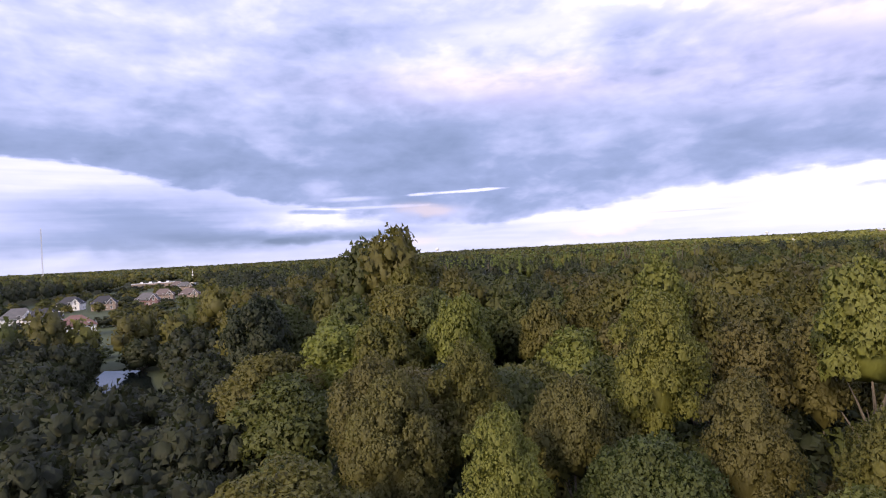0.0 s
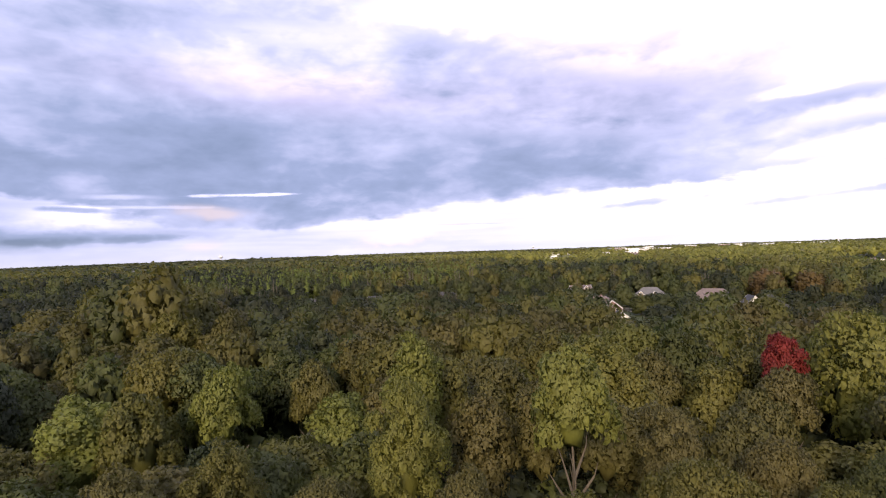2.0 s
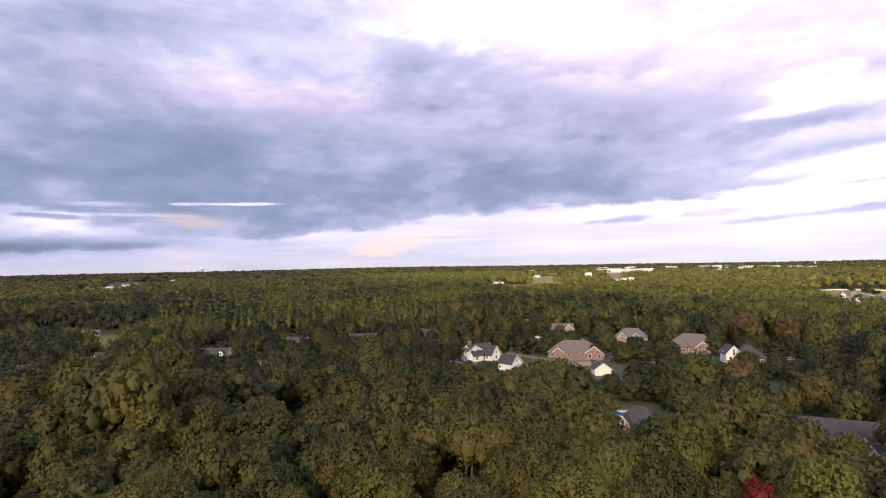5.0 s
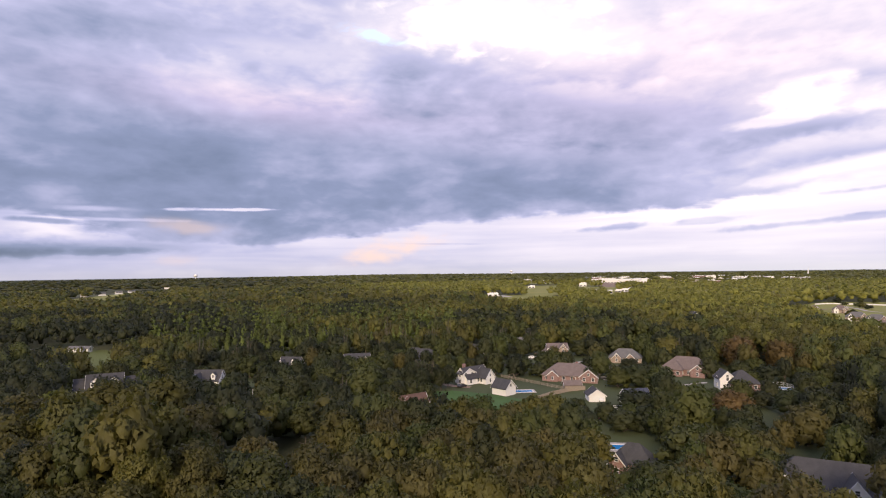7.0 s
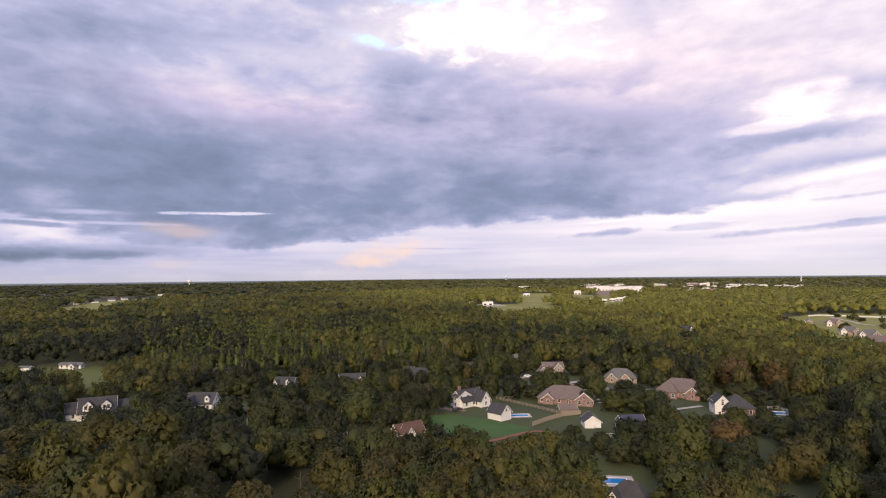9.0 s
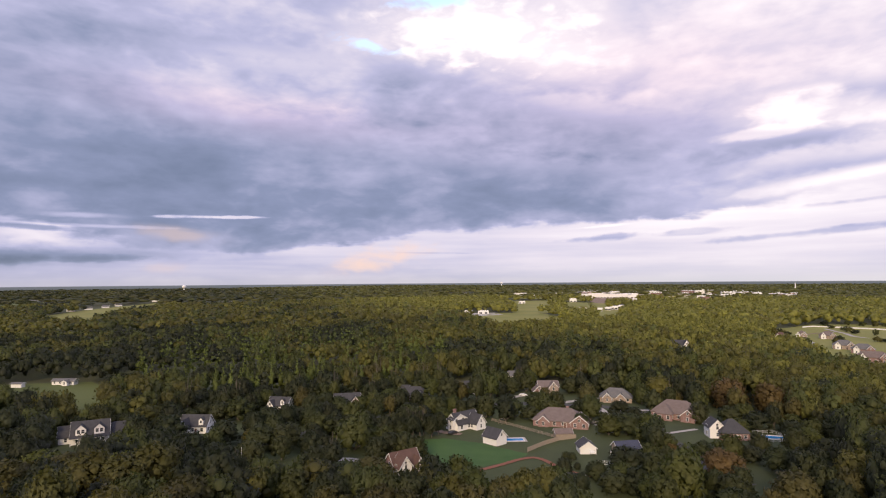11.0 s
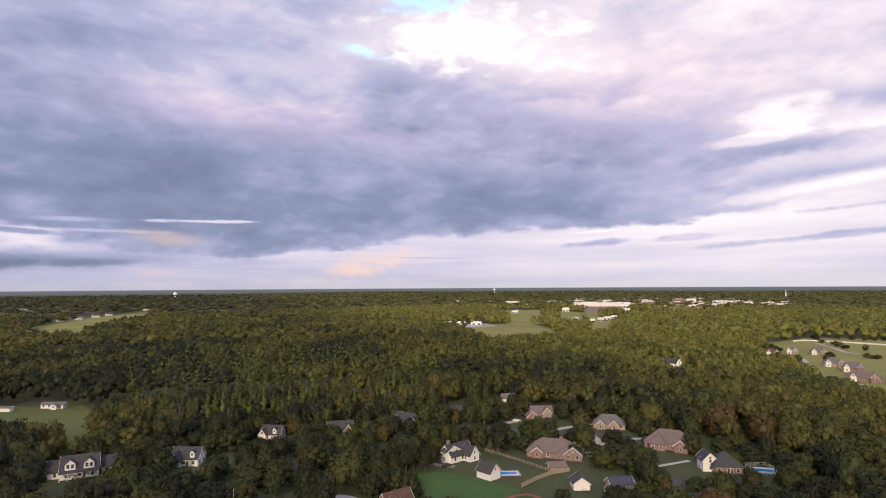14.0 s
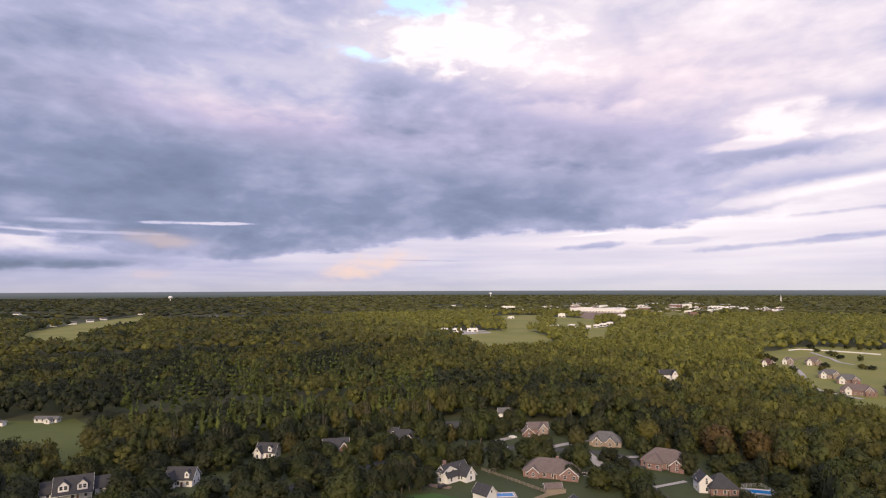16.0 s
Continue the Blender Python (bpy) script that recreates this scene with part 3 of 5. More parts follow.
def garage_door(home, m, w=2.6, h=2.2):
    d = part("garage_door", boxes(*[(-w / 2, -0.06, k * h / 4 + 0.02, w / 2, -0.004, (k + 1) * h / 4) for k in range(4)]), TRIM, home, "white panelled garage door")
    d.matrix_local = m
    return d


def dormer(home, x, y, z, w_=1.9, d_=3.0, wall=None, roof=None):
    b = part("dormer", wall_block(False, d_, w_, 1.5, 0.9), wall or WHITE, home, "small gabled dormer")
    b.matrix_local = pose(x, y, z, 0, 0, 90)
    part("dormer_roof", roof_shell(False, d_, w_, 1.5, 0.9, 0.2, 0.12), roof or ROOF_DARK, b)
    window(home, pose(x, y - d_ / 2 - 0.004, z + 0.25), 0.8, 1.0)


T = True
ranch = house("ranch_house", 154.5, 218, -41, [(0, 0, 24, 13, 3.0, 4.6, 1, 0, None), (9.5, -3.5, 9, 8, 2.9, 3.2, 0, 1, None), (-7, -5, 6, 5, 2.9, 2.2, 0, 1, None)],
              BRICK, ROOF_BROWN, "long single-storey pink brick ranch house with brown hipped roof", chimney=(3, 3, 7.4), size=0.93)
house("brick_house", 210.5, 205, -56, [(0, 0, 21, 12, 3.4, 4.8, 1, 0, None), (-4, -5.5, 8, 7, 3.6, 3.4, 1, 1, None), (6, -5, 7, 6, 3.2, 2.6, 0, 1, None)],
      BRICK, ROOF_BROWN, "red brick house with a steep many-hipped brown roof", size=0.98)
house("cottage", 187, 277, -22, [(0, 0, 13, 9, 5.2, 3.2, 0, 0, None), (2.5, -4.5, 6, 5.5, 5.4, 3.2, 0, 1, TAN_BRICK), (-6.5, -1.5, 7, 7, 3.0, 3.2, 0, 1, None)],
      BRICK, ROOF_BROWN, "two-storey house with a tan front gable and red brick wings")
house("grey_roofed_house", 210, 247, -42, [(0, 0, 19, 11, 3.0, 4.6, 1, 0, None), (-5, -5, 6, 5, 3.0, 2.8, 0, 1, None), (3, -5, 5, 5, 3.0, 2.6, 0, 1, TAN_BRICK)],
      TAN_BRICK, ROOF_GREY, "single-storey house with a high grey hip roof and small front gables")
white = house("white_farmhouse", 112.5, 231, 18, [(0, 0, 17, 10, 3.1, 5.2, 0, 0, None), (4.2, -6.5, 7.5, 7, 3.1, 4.4, 0, 1, None), (-5.5, -1, 4.5, 9.6, 5.0, 2.6, 0, 1, None)],
              WHITE, ROOF_DARK, "white two-storey house with black shingle roof and steep gables", chimney=(-4, 1, 8.4), size=0.77)
barn = house("white_garage", 113.4, 203.5, 20, [(0, 0, 10.0, 8.2, 3.2, 4.0, 0, 1, None)], WHITE, ROOF_DARK, "small white gabled garage with a dark roof", "garage", openings=False, size=0.72)
window(barn, pose(0, -3.604, 3.5), 0.8, 1.0)
garage_door(barn, pose(0.4, -3.604, 0), 3.0, 2.3)
se = house("slate_roofed_house", 204, 170, -28, [(0, 0, 13, 11, 3.4, 5.0, 1, 0, None), (-7, 2, 8, 7, 4.6, 3.4, 0, 1, WHITE)], BRICK, ROOF_DARK, "brick house with a tall dark slate roof and one white gable")
house("white_house_in_woods", 390, 380, -30, [(0, 0, 16, 9, 8.0, 4.4, 0, 0, None), (5, -5, 7, 6, 8.0, 4.6, 0, 1, None)], WHITE, ROOF_DARK, "tall white house with a dark roof standing in the woods")
house("brick_house", 76, 292, -12, [(0, 0, 15, 9, 4.0, 4.2, 0, 0, None), (4.5, -4.5, 5, 5, 4.0, 3.2, 0, 1, None), (-4, -4, 5, 4, 4.2, 3.0, 0, 1, WHITE)], BRICK, ROOF_DARK, "dark-roofed brick house half hidden by trees")
house("brick_house", 115, 297, -30, [(0, 0, 17, 10, 3.2, 4.4, 1, 0, None), (4, -5, 6, 5, 3.2, 3.0, 0, 1, None), (-8, 5, 6, 6, 4.4, 3.0, 0, 0, WHITE)], BRICK, ROOF_DARK, "brick house with a dark hip roof and pale rear gable")
h = house("dormered_house", 148, 301, -20, [(0, 0, 15, 9.5, 3.2, 4.4, 0, 0, None), (4, -4.5, 5, 5, 3.2, 2.8, 0, 1, WHITE)], TAN_BRICK, ROOF_DARK, "low house with a dark roof and white-trimmed dormers")
dormer(h, -3.5, -2.2, 4.2)
house("white_cottage", 195, 328, -20, [(0, 0, 8, 6, 3.2, 3.0, 0, 0, None), (2, -3, 4, 3, 3.2, 2.4, 0, 1, None)], WHITE, ROOF_GREY, "small white cottage at the wood's edge")
west = house("white_house", -35, 276, 4, [(0, 0, 13, 9, 3.4, 5.0, 0, 0, None), (-8.5, 1.5, 5, 6, 3.2, 3.6, 0, 0, None), (11.5, 2, 8, 7, 3.0, 3.4, 0, 0, None)],
             WHITE, ROOF_DARK, "white house with two broad front dormers and a porch", size=1.0)
for x in (-3.2, 3.2):
    b = part("dormer", wall_block(False, 4.5, 3.6, 2.4, 1.7), WHITE, west, "white gabled dormer with paired windows")
    b.matrix_local = pose(x, -2.1, 3.6, 0, 0, 90)
    part("dormer_roof", roof_shell(False, 4.5, 3.6, 2.4, 1.7, 0.3, 0.14), ROOF_DARK, b)
    for u in (-0.75, 0.75):
        window(west, pose(x + u, -4.36, 4.3), 1.0, 1.4)
part("porch", boxes((-6.8, -7.0, 2.7, 6.8, -4.54, 2.95), *[(x - 0.12, -6.9, 0, x + 0.12, -6.66, 2.7) for x in (-6.5, -3.9, -1.3, 1.3, 3.9, 6.5)], (-6.5, -6.85, 0.8, -1.3, -6.75, 0.9), (1.3, -6.85, 0.8, 6.5, -6.75, 0.9)), TRIM, west, "white front porch with square posts")
part("porch_roof", boxes((-7.0, -7.15, 2.95, 7.0, -4.54, 3.1)), ROOF_DARK, west)
h = house("white_house", 5, 274, -26, [(0, 0, 14, 9, 3.4, 4.6, 0, 0, None), (-3.5, -4.8, 6, 5, 3.4, 3.4, 0, 1, None)], WHITE, ROOF_DARK, "white house with a dark roof, front gable and dormers")
dormer(h, 3.5, -2.2, 4.2)
h = house("white_house", 44, 300, -35, [(0, 0, 12, 8, 3.4, 4.2, 0, 0, None), (-3.5, -4, 5, 4.5, 3.4, 3.0, 0, 1, None)], WHITE, ROOF_DARK, "white house with a black roof behind trees")
dormer(h, 2.5, -1.9, 4.0)
chapel = house("gabled_house", 68, 184.5, 14, [(0, 0, 13, 9, 3.6, 5.4, 0, 0, None), (-3.5, -5, 5.5, 6, 4.6, 4.0, 0, 1, WHITE), (4.5, -4, 5, 4, 3.4, 3.6, 0, 1, TAN_BRICK)], BRICK, ROOF_RED,
              "steep-gabled tan and red brick house with a russet roof", size=0.78)
garage_door(chapel, pose(-2.73, -6.24, 0))
house("blue_roofed_house", 95, 151, -25, [(0, 0, 12, 8, 2.6, 2.6, 0, 0, None), (-4, -4, 5, 5, 2.6, 2.2, 0, 1, None)], WHITE, ROOF_BLUE, "house with a slate-blue roof and white gables under trees")
russet = house("russet_roofed_house", 79, 150, 12, [(0, 0, 12, 8.5, 2.8, 3.0, 0, 0, None), (2.5, -4.6, 5, 4.5, 2.8, 2.8, 0, 1, WHITE)], BRICK, ROOF_RED, "small brick house with a russet roof and white front gable", size=0.9)
part("column", boxes((-0.28, -0.28, 0, 0.28, 0.28, 4.6), (-0.42, -0.42, 4.6, 0.42, 0.42, 4.9)), TRIM, russet, "white porch column").matrix_local = pose(-0.6, -6.3, 0)
house("hip_roofed_house", 19, 132, -20, [(0, 0, 13, 10, 3.4, 4.6, 1, 0, None), (3, -4.5, 5, 5, 3.4, 3.0, 0, 1, None)], BRICK, ROOF_BLUE, "house with a slate-blue hip roof sunk among tall trees", size=0.8)
house("dark_roofed_house", 99, 111, -52, [(0, 0, 13, 9, 3.6, 5.0, 1, 0, None), (-4, -4.5, 6, 5, 3.6, 3.2, 0, 1, None)], BRICK, ROOF_DARK, "brown brick house with a dark hip roof beside a pool", size=0.72)
house("large_brick_house", 127, 80, -50, [(0, 0, 26, 10, 3.4, 4.6, 1, 0, None), (8, -5.5, 7, 7, 3.6, 4.2, 0, 1, None), (2, -5, 5, 5, 3.4, 3.2, 0, 1, WHITE), (-10, -4, 6, 6, 3.2, 3.0, 0, 1, WHITE)], BRICK, ROOF_DARK, "large brick house with dark many-gabled roof", size=1.0)
shed = house("white_shed", 139.0, 179.0, -24, [(0, 0, 9.5, 8.5, 2.6, 3.0, 0, 1, None)], WHITE, ROOF_DARK, "small white single garage with a gable front", "garage", openings=False, size=0.7)
garage_door(shed, pose(0, -3.329, 0), 4.2, 2.1)
house("pavilion", 142.5, 199, -18, [(0, 0, 8, 4.5, 2.5, 1.6, 0, 0, None)], WOOD, ROOF_BROWN, "low brown-roofed garden shed behind the ranch house", "shed", openings=False)
house("dark_shed", 151, 171, -15, [(0, 0, 14, 8.5, 2.8, 3.2, 0, 0, None)], WOOD, ROOF_BLUE, "low slate-roofed outbuilding in a fenced yard", "shed", openings=False, size=0.62)
house("garden_shed", 114, 151, -50, [(0, 0, 6, 5, 2.4, 1.8, 0, 0, None)], WHITE, ROOF_DARK, "small white garden shed among shrubs", "shed", openings=False)
house("farmhouse", -71, 436, -26, [(0, 0, 17, 5, 2.7, 1.4, 0, 0, None), (4, -4, 5, 4, 2.5, 1.2, 0, 1, None)], WHITE, ROOF_GREY, "long low white farmhouse at the pasture's edge")
house("farm_shed", -96, 437, -26, [(0, 0, 8, 4, 2.6, 0.8, 0, 0, None)], WHITE, ROOF_GREY, "small white metal shed in the pasture", "shed", openings=False)
ER = [(565, 415, -48, 15, ROOF_RED, BRICK), (498, 360, -45, 17, ROOF_GREY, WHITE), (600, 417, -60, 11, ROOF_BROWN, TAN_BRICK), (616, 400, -52, 17, ROOF_BROWN, TAN_BRICK), (542, 337, -55, 20, ROOF_GREY, TAN_BRICK), (526, 311, -58, 20, ROOF_GREY, BRICK), (479, 276, -58, 27, ROOF_BROWN, BRICK), (497, 258, -52, 18, ROOF_BROWN, BRICK)]
for x, y, turn, length, roof, wall in ER:
    house("estate_house", x, y, turn, [(0, 0, length, 12, 4.2, 4.8, 1, 0, None), (length * 0.3, -5, 7, 6, 4.4, 3.6, 0, 1, wall), (-length * 0.28, -4.5, 6, 5, 4.2, 3.2, 0, 1, WHITE)], wall, roof,
          "new brick house with a broad hip roof and front gables")
house("white_lake_house", -131, 206, 34, [(0, 0, 14, 10, 4.6, 3.6, 1, 0, None)], WHITE, ROOF_ROSE, "white house with a dull rose hip roof across the pond")
NW = [(-250, 560, 28, ROOF_GREY, TAN_BRICK), (-275, 600, 24, ROOF_BROWN, BRICK), (-198, 338, 30, ROOF_DARK, TAN_BRICK), (-180, 352, 24, ROOF_GREY, BRICK), (-188, 256, 36, ROOF_GREY, WHITE), (-170, 246, 30, ROOF_DARK, WHITE), (-195, 404, 25, ROOF_BROWN, TAN_BRICK), (-172, 392, 20, ROOF_BROWN, TAN_BRICK), (-225, 350, 20, ROOF_DARK, WHITE)]
for x, y, turn, roof, wall in NW:
    house("hillside_house", x, y, turn, [(0, 0, 16, 10, 4.6, 4.4, 1, 0, None), (4, -4.5, 5, 5, 4.6, 3.2, 0, 1, wall)], wall, roof, "house with a tall roof beyond the pond")


# ---- town, church, towers ----
HALLS = []


def hall(name, x, y, turn, w_, d_, h_, mat, label, category="shop"):
    z = float(land_height(x, y))
    if name != "town_building":
        HALLS.append((x, y, w_))
    home = empty(name, pose(x, y, z, 0, 0, turn), label, category, "town buildings")
    part("wall", boxes((-w_ / 2, -d_ / 2, -1, w_ / 2, d_ / 2, h_)), mat, home)
    part("roof", boxes((-w_ / 2 - 0.3, -d_ / 2 - 0.3, h_, w_ / 2 + 0.3, d_ / 2 + 0.3, h_ + 0.5), *[(-w_ * 0.3 + k * w_ * 0.2, -2, h_ + 0.5, -w_ * 0.3 + k * w_ * 0.2 + 3, 1, h_ + 2) for k in range(4)]), TRIM, home)
    n = max(2, int(w_ // 9))
    for k in range(n):
        u = (k + 0.5) / n * w_ - w_ / 2
        part("shop_window", boxes((u - 2.4, -d_ / 2 - 0.1, 0.8, u + 2.4, -d_ / 2 - 0.01, min(3.2, h_ - 0.6))), GLASS, home)


hall("shopping_centre", 1190, 1465, -52, 150, 60, 12, WHITE, "long white shopping centre lit by the low sun", "store")
hall("shopping_centre", 1230, 1400, -40, 60, 30, 9, WHITE, "white flat-roofed store wing", "store")
town_rng = random.Random(5)
for k in range(58):
    a, r = radians(town_rng.uniform(35, 55)), town_rng.uniform(1750, 2600)
    mat = town_rng.choice((WHITE, WHITE, TAN_BRICK, BRICK, CONCRETE))
    hall("town_building", r * math.sin(a), r * math.cos(a), -math.degrees(a) + town_rng.uniform(-20, 20), town_rng.uniform(18, 55), town_rng.uniform(12, 25), town_rng.uniform(9, 17), mat, "low flat-roofed town building among trees")
for x, y, w_ in ((454, 991, 18), (477, 978, 17), (502, 964, 20), (686, 969, 26), (728, 965, 14), (734, 921, 11), (770, 940, 11), (805, 962, 14), (842, 985, 15), (1038, 1168, 20), (1288, 1380, 18), (1338, 1351, 32), (1504, 1432, 27),
                 (1392, 1271, 36), (1488, 1322, 38), (1689, 1412, 24), (1103, 1841, 52), (1217, 1756, 36), (928, 1273, 18), (773, 1275, 16), (1008, 1830, 15), (1026, 1613, 14), (2219, 1309, 34)):
    hall("shop", x, y, -math.degrees(math.atan2(x, y)), w_, 12, 5.0 if x < 900 else 8.5, WHITE, "low white shop building at the field's edge")
for k in range(9):
    hall("far_store", 380 + 34 * k, 3000 - 12 * k, -10, 26, 14, 7, WHITE, "far low white building on the skyline", "store")
house("white_barn", -96, 1965, 0, [(0, 0, 22, 12, 6, 4, 0, 0, None)], WHITE, ROOF_GREY, "white barn at the far hay field", "barn", openings=False)
for x, y in ((-190, 1640), (-215, 1560), (-240, 1500), (-170, 1720)):
    house("farm_barn", x, y, 20, [(0, 0, 18, 10, 4, 4, 0, 0, None)], WHITE, ROOF_GREY, "farm building beside the hay field", "barn", openings=False)


def steeple(name, x, y, height, label):
    z = float(land_height(x, y))
    home = empty(name, pose(x, y, z, 0, 0, 20), label, "church")
    h0 = height * 0.45
    s = height * 0.055
    part("tower", boxes((-s, -s, -1, s, s, h0), (-s * 0.8, -s * 0.8, h0, s * 0.8, s * 0.8, height * 0.62)), WHITE, home)
    bm = bmesh.new()
    tube(bm, (0, 0, height * 0.62), (0, 0, height), s * 0.85, 0.05, 8)
    part("spire", bm, WHITE, home, "white pointed spire")
    part("nave", wall_block(False, height * 0.6, height * 0.32, height * 0.16, height * 0.13), WHITE, home).matrix_local = pose(0, height * 0.36, 0, 0, 0, 90)
    part("nave_roof", roof_shell(False, height * 0.6, height * 0.32, height * 0.16, height * 0.13, 0.4), ROOF_GREY, home).matrix_local = pose(0, height * 0.36, 0, 0, 0, 90)


steeple("church", 2467, 1750, 46, "white church with a tall steeple above the town")
steeple("church", -309, 715, 19, "white church with a steeple above the trees")
hall("church_hall", -345, 690, 25, 46, 14, 5, TAN_BRICK, "long low church hall", "hall")


def water_tower(x, y, height, r):
    z = float(land_height(x, y))
    home = empty("water_tower", pose(x, y, z), "white water tower with a round tank on the skyline", "water tower", "water towers")
    bm = bmesh.new()
    tube(bm, (0, 0, -1), (0, 0, height - r), r * 0.28, r * 0.22, 12)
    part("column", bm, TRIM, home, smooth=True)
    bm = bmesh.new()
    bmesh.ops.create_uvsphere(bm, u_segments=16, v_segments=10, radius=r)
    for v in bm.verts:
        v.co.z = v.co.z * 0.8 + height - r * 0.8
    part("tank", bm, TRIM, home, smooth=True)


water_tower(-28, 2967, 40, 9.5)
water_tower(1950, 3490, 44, 9)


def mast(x, y, height):
    home = empty("radio_mast", pose(x, y, float(land_height(x, y))), "tall grey lattice radio mast on the skyline", "mast")
    bm = bmesh.new()
    r = 1.4
    feet = [(r * math.cos(a), r * math.sin(a)) for a in (0, 2.094, 4.189)]
    for fx, fy in feet:
        tube(bm, (fx, fy, 0), (fx * 0.5, fy * 0.5, height), 0.22, 0.18, 5)
    for k in range(26):
        z0, z1 = height * k / 26, height * (k + 1) / 26
        for i in range(3):
            a, b = feet[i], feet[(i + 1) % 3]
            s0, s1 = 1 - 0.5 * k / 26, 1 - 0.5 * (k + 1) / 26
            tube(bm, (a[0] * s0, a[1] * s0, z0), (b[0] * s1, b[1] * s1, z1), 0.1, 0.1, 4, False)
    part("lattice", bm, STEEL, home)


mast(-681, 988, 100)
pole = empty("flagpole", pose(17.2, 193.3, 0), "thin white flagpole on a lawn", "flagpole")
bm = bmesh.new()
tube(bm, (0, 0, 0), (0, 0, 12), 0.06, 0.035, 8)
part("pole", bm, TRIM, pole)
part("base", boxes((-0.3, -0.3, 0, 0.3, 0.3, 0.15)), CONCRETE, pole)


# ---- pools, fences, cars, playset ----
def pool(x, y, turn, w_, d_, label, deck=1.6):
    home = empty("swimming_pool", pose(x, y, 0.12, 0, 0, turn), label, "pool", "pools")
    X, Y = w_ / 2, d_ / 2
    part("deck", boxes((-X - deck, -Y - deck, 0, X + deck, -Y, 0.12), (-X - deck, Y, 0, X + deck, Y + deck, 0.12), (-X - deck, -Y, 0, -X, Y, 0.12), (X, -Y, 0, X + deck, Y, 0.12)), CONCRETE, home, "pale concrete deck")
    part("water", boxes((-X, -Y, -0.05, X, Y, 0.05)), POOL, home, "bright blue water")
    part("coping", boxes((-X - 0.3, -Y - 0.3, 0.12, X + 0.3, -Y, 0.17), (-X - 0.3, Y, 0.12, X + 0.3, Y + 0.3, 0.17), (-X - 0.3, -Y, 0.12, -X, Y, 0.17), (X, -Y, 0.12, X + 0.3, Y, 0.17)), TRIM, home)


pool(107, 127, -30, 7, 4.4, "small blue swimming pool with a pale deck", 2.0)
pool(121.5, 202.5, -20, 7.5, 3.8, "blue pool with a white surround beside a garage", 1.2)
pool(216.5, 162, -40, 9.5, 4.6, "long blue pool inside a dark fence", 1.4)


def fence(line, height, mat, label, step=2.4, solid=True):
    home = empty("fence", pose(*line[0], 0.05), label, "fence", "fences")
    x0, y0 = line[0]
    for (ax, ay), (bx, by) in zip(line, line[1:]):
        length = math.hypot(bx - ax, by - ay)
        turn = math.degrees(math.atan2(by - ay, bx - ax))
        n = max(1, round(length / step))
        for k in range(n):
            m = pose(ax - x0, ay - y0, 0, 0, 0, turn) @ pose(length * k / n, 0, 0)
            part("post", boxes((-0.06, -0.06, -0.2, 0.06, 0.06, height + 0.08)), mat, home).matrix_local = m
            d = length / n
            rows = [(0.08, height)] if solid else [(height * f - 0.07, height * f + 0.07) for f in (0.3, 0.62, 0.95)]
            part("panel" if solid else "rail", boxes(*[(0.06, -0.025, a, d - 0.06, 0.025, b) for a, b in rows]), mat, home).matrix_local = m
    return home


fence([(117.7, 186), (128, 191), (137, 194), (145.5, 194)], 1.7, WOOD, "weathered board fence behind the lawns")
fence([(128.4, 234), (134, 214), (138, 197)], 1.3, WOOD, "brown rail fence along a lawn", solid=False)
fence([(209, 158), (215, 169), (223, 166), (219, 154), (209, 158)], 1.4, STEEL, "metal fence round a pool", solid=False)
fence([(143, 170), (137, 159), (131, 162)], 1.8, TRIM, "white board fence in a back yard", solid=False)
fence([(720, 500), (743, 502), (758, 477), (768, 445), (772, 420)], 2.0, TRIM, "long white paddock fence on the hill", 8.0)


def car(x, y, turn, paint, label):
    home = empty("parked_car", pose(x, y, 0.1, 0, 0, turn), label, "car", "parked cars")
    bm = bmesh.new()
    prof = [(-2.2, 0.35), (-2.25, 0.85), (-1.9, 1.0), (-1.2, 1.45), (0.6, 1.48), (1.2, 1.05), (2.1, 0.9), (2.25, 0.6), (2.2, 0.35)]
    sides = [[bm.verts.new((x_, s * (0.86 if z_ < 1.1 else 0.68), z_)) for x_, z_ in prof] for s in (-1, 1)]
    for i in range(len(prof)):
        j = (i + 1) % len(prof)
        bm.faces.new((sides[0][i], sides[0][j], sides[1][j], sides[1][i]))
    bm.faces.new(sides[0][::-1])
    bm.faces.new(sides[1])
    bmesh.ops.recalc_face_normals(bm, faces=bm.faces[:])
    part("body", bm, paint, home)
    part("side_window", boxes((-1.2, -0.80, 1.02, 0.8, -0.76, 1.36)), GLASS, home)
    part("side_window", boxes((-1.2, 0.76, 1.02, 0.8, 0.80, 1.36)), GLASS, home)
    for wx in (-1.4, 1.4):
        for wy in (-0.82, 0.82):
            bm = bmesh.new()
            tube(bm, (wx, wy - 0.1, 0.32), (wx, wy + 0.1, 0.32), 0.32, 0.32, 12)
            part("wheel", bm, RUBBER, home)


CAR_WHITE = rough_paint("white_car_paint", (0.70, 0.70, 0.70), (0.78, 0.78, 0.78), 0.5, 0.25, 0.0)
CAR_DARK = rough_paint("dark_car_paint", (0.03, 0.03, 0.035), (0.05, 0.05, 0.06), 0.5, 0.25, 0.0)
car(138.2, 174.6, 62, CAR_WHITE, "white car parked before a small garage")
car(103, 221, 20, CAR_DARK, "dark car parked on an earth drive")
car(167, 209, -40, CAR_DARK, "dark car parked beside the ranch house")
car(171, 277, -20, CAR_WHITE, "white car parked before the cottage")

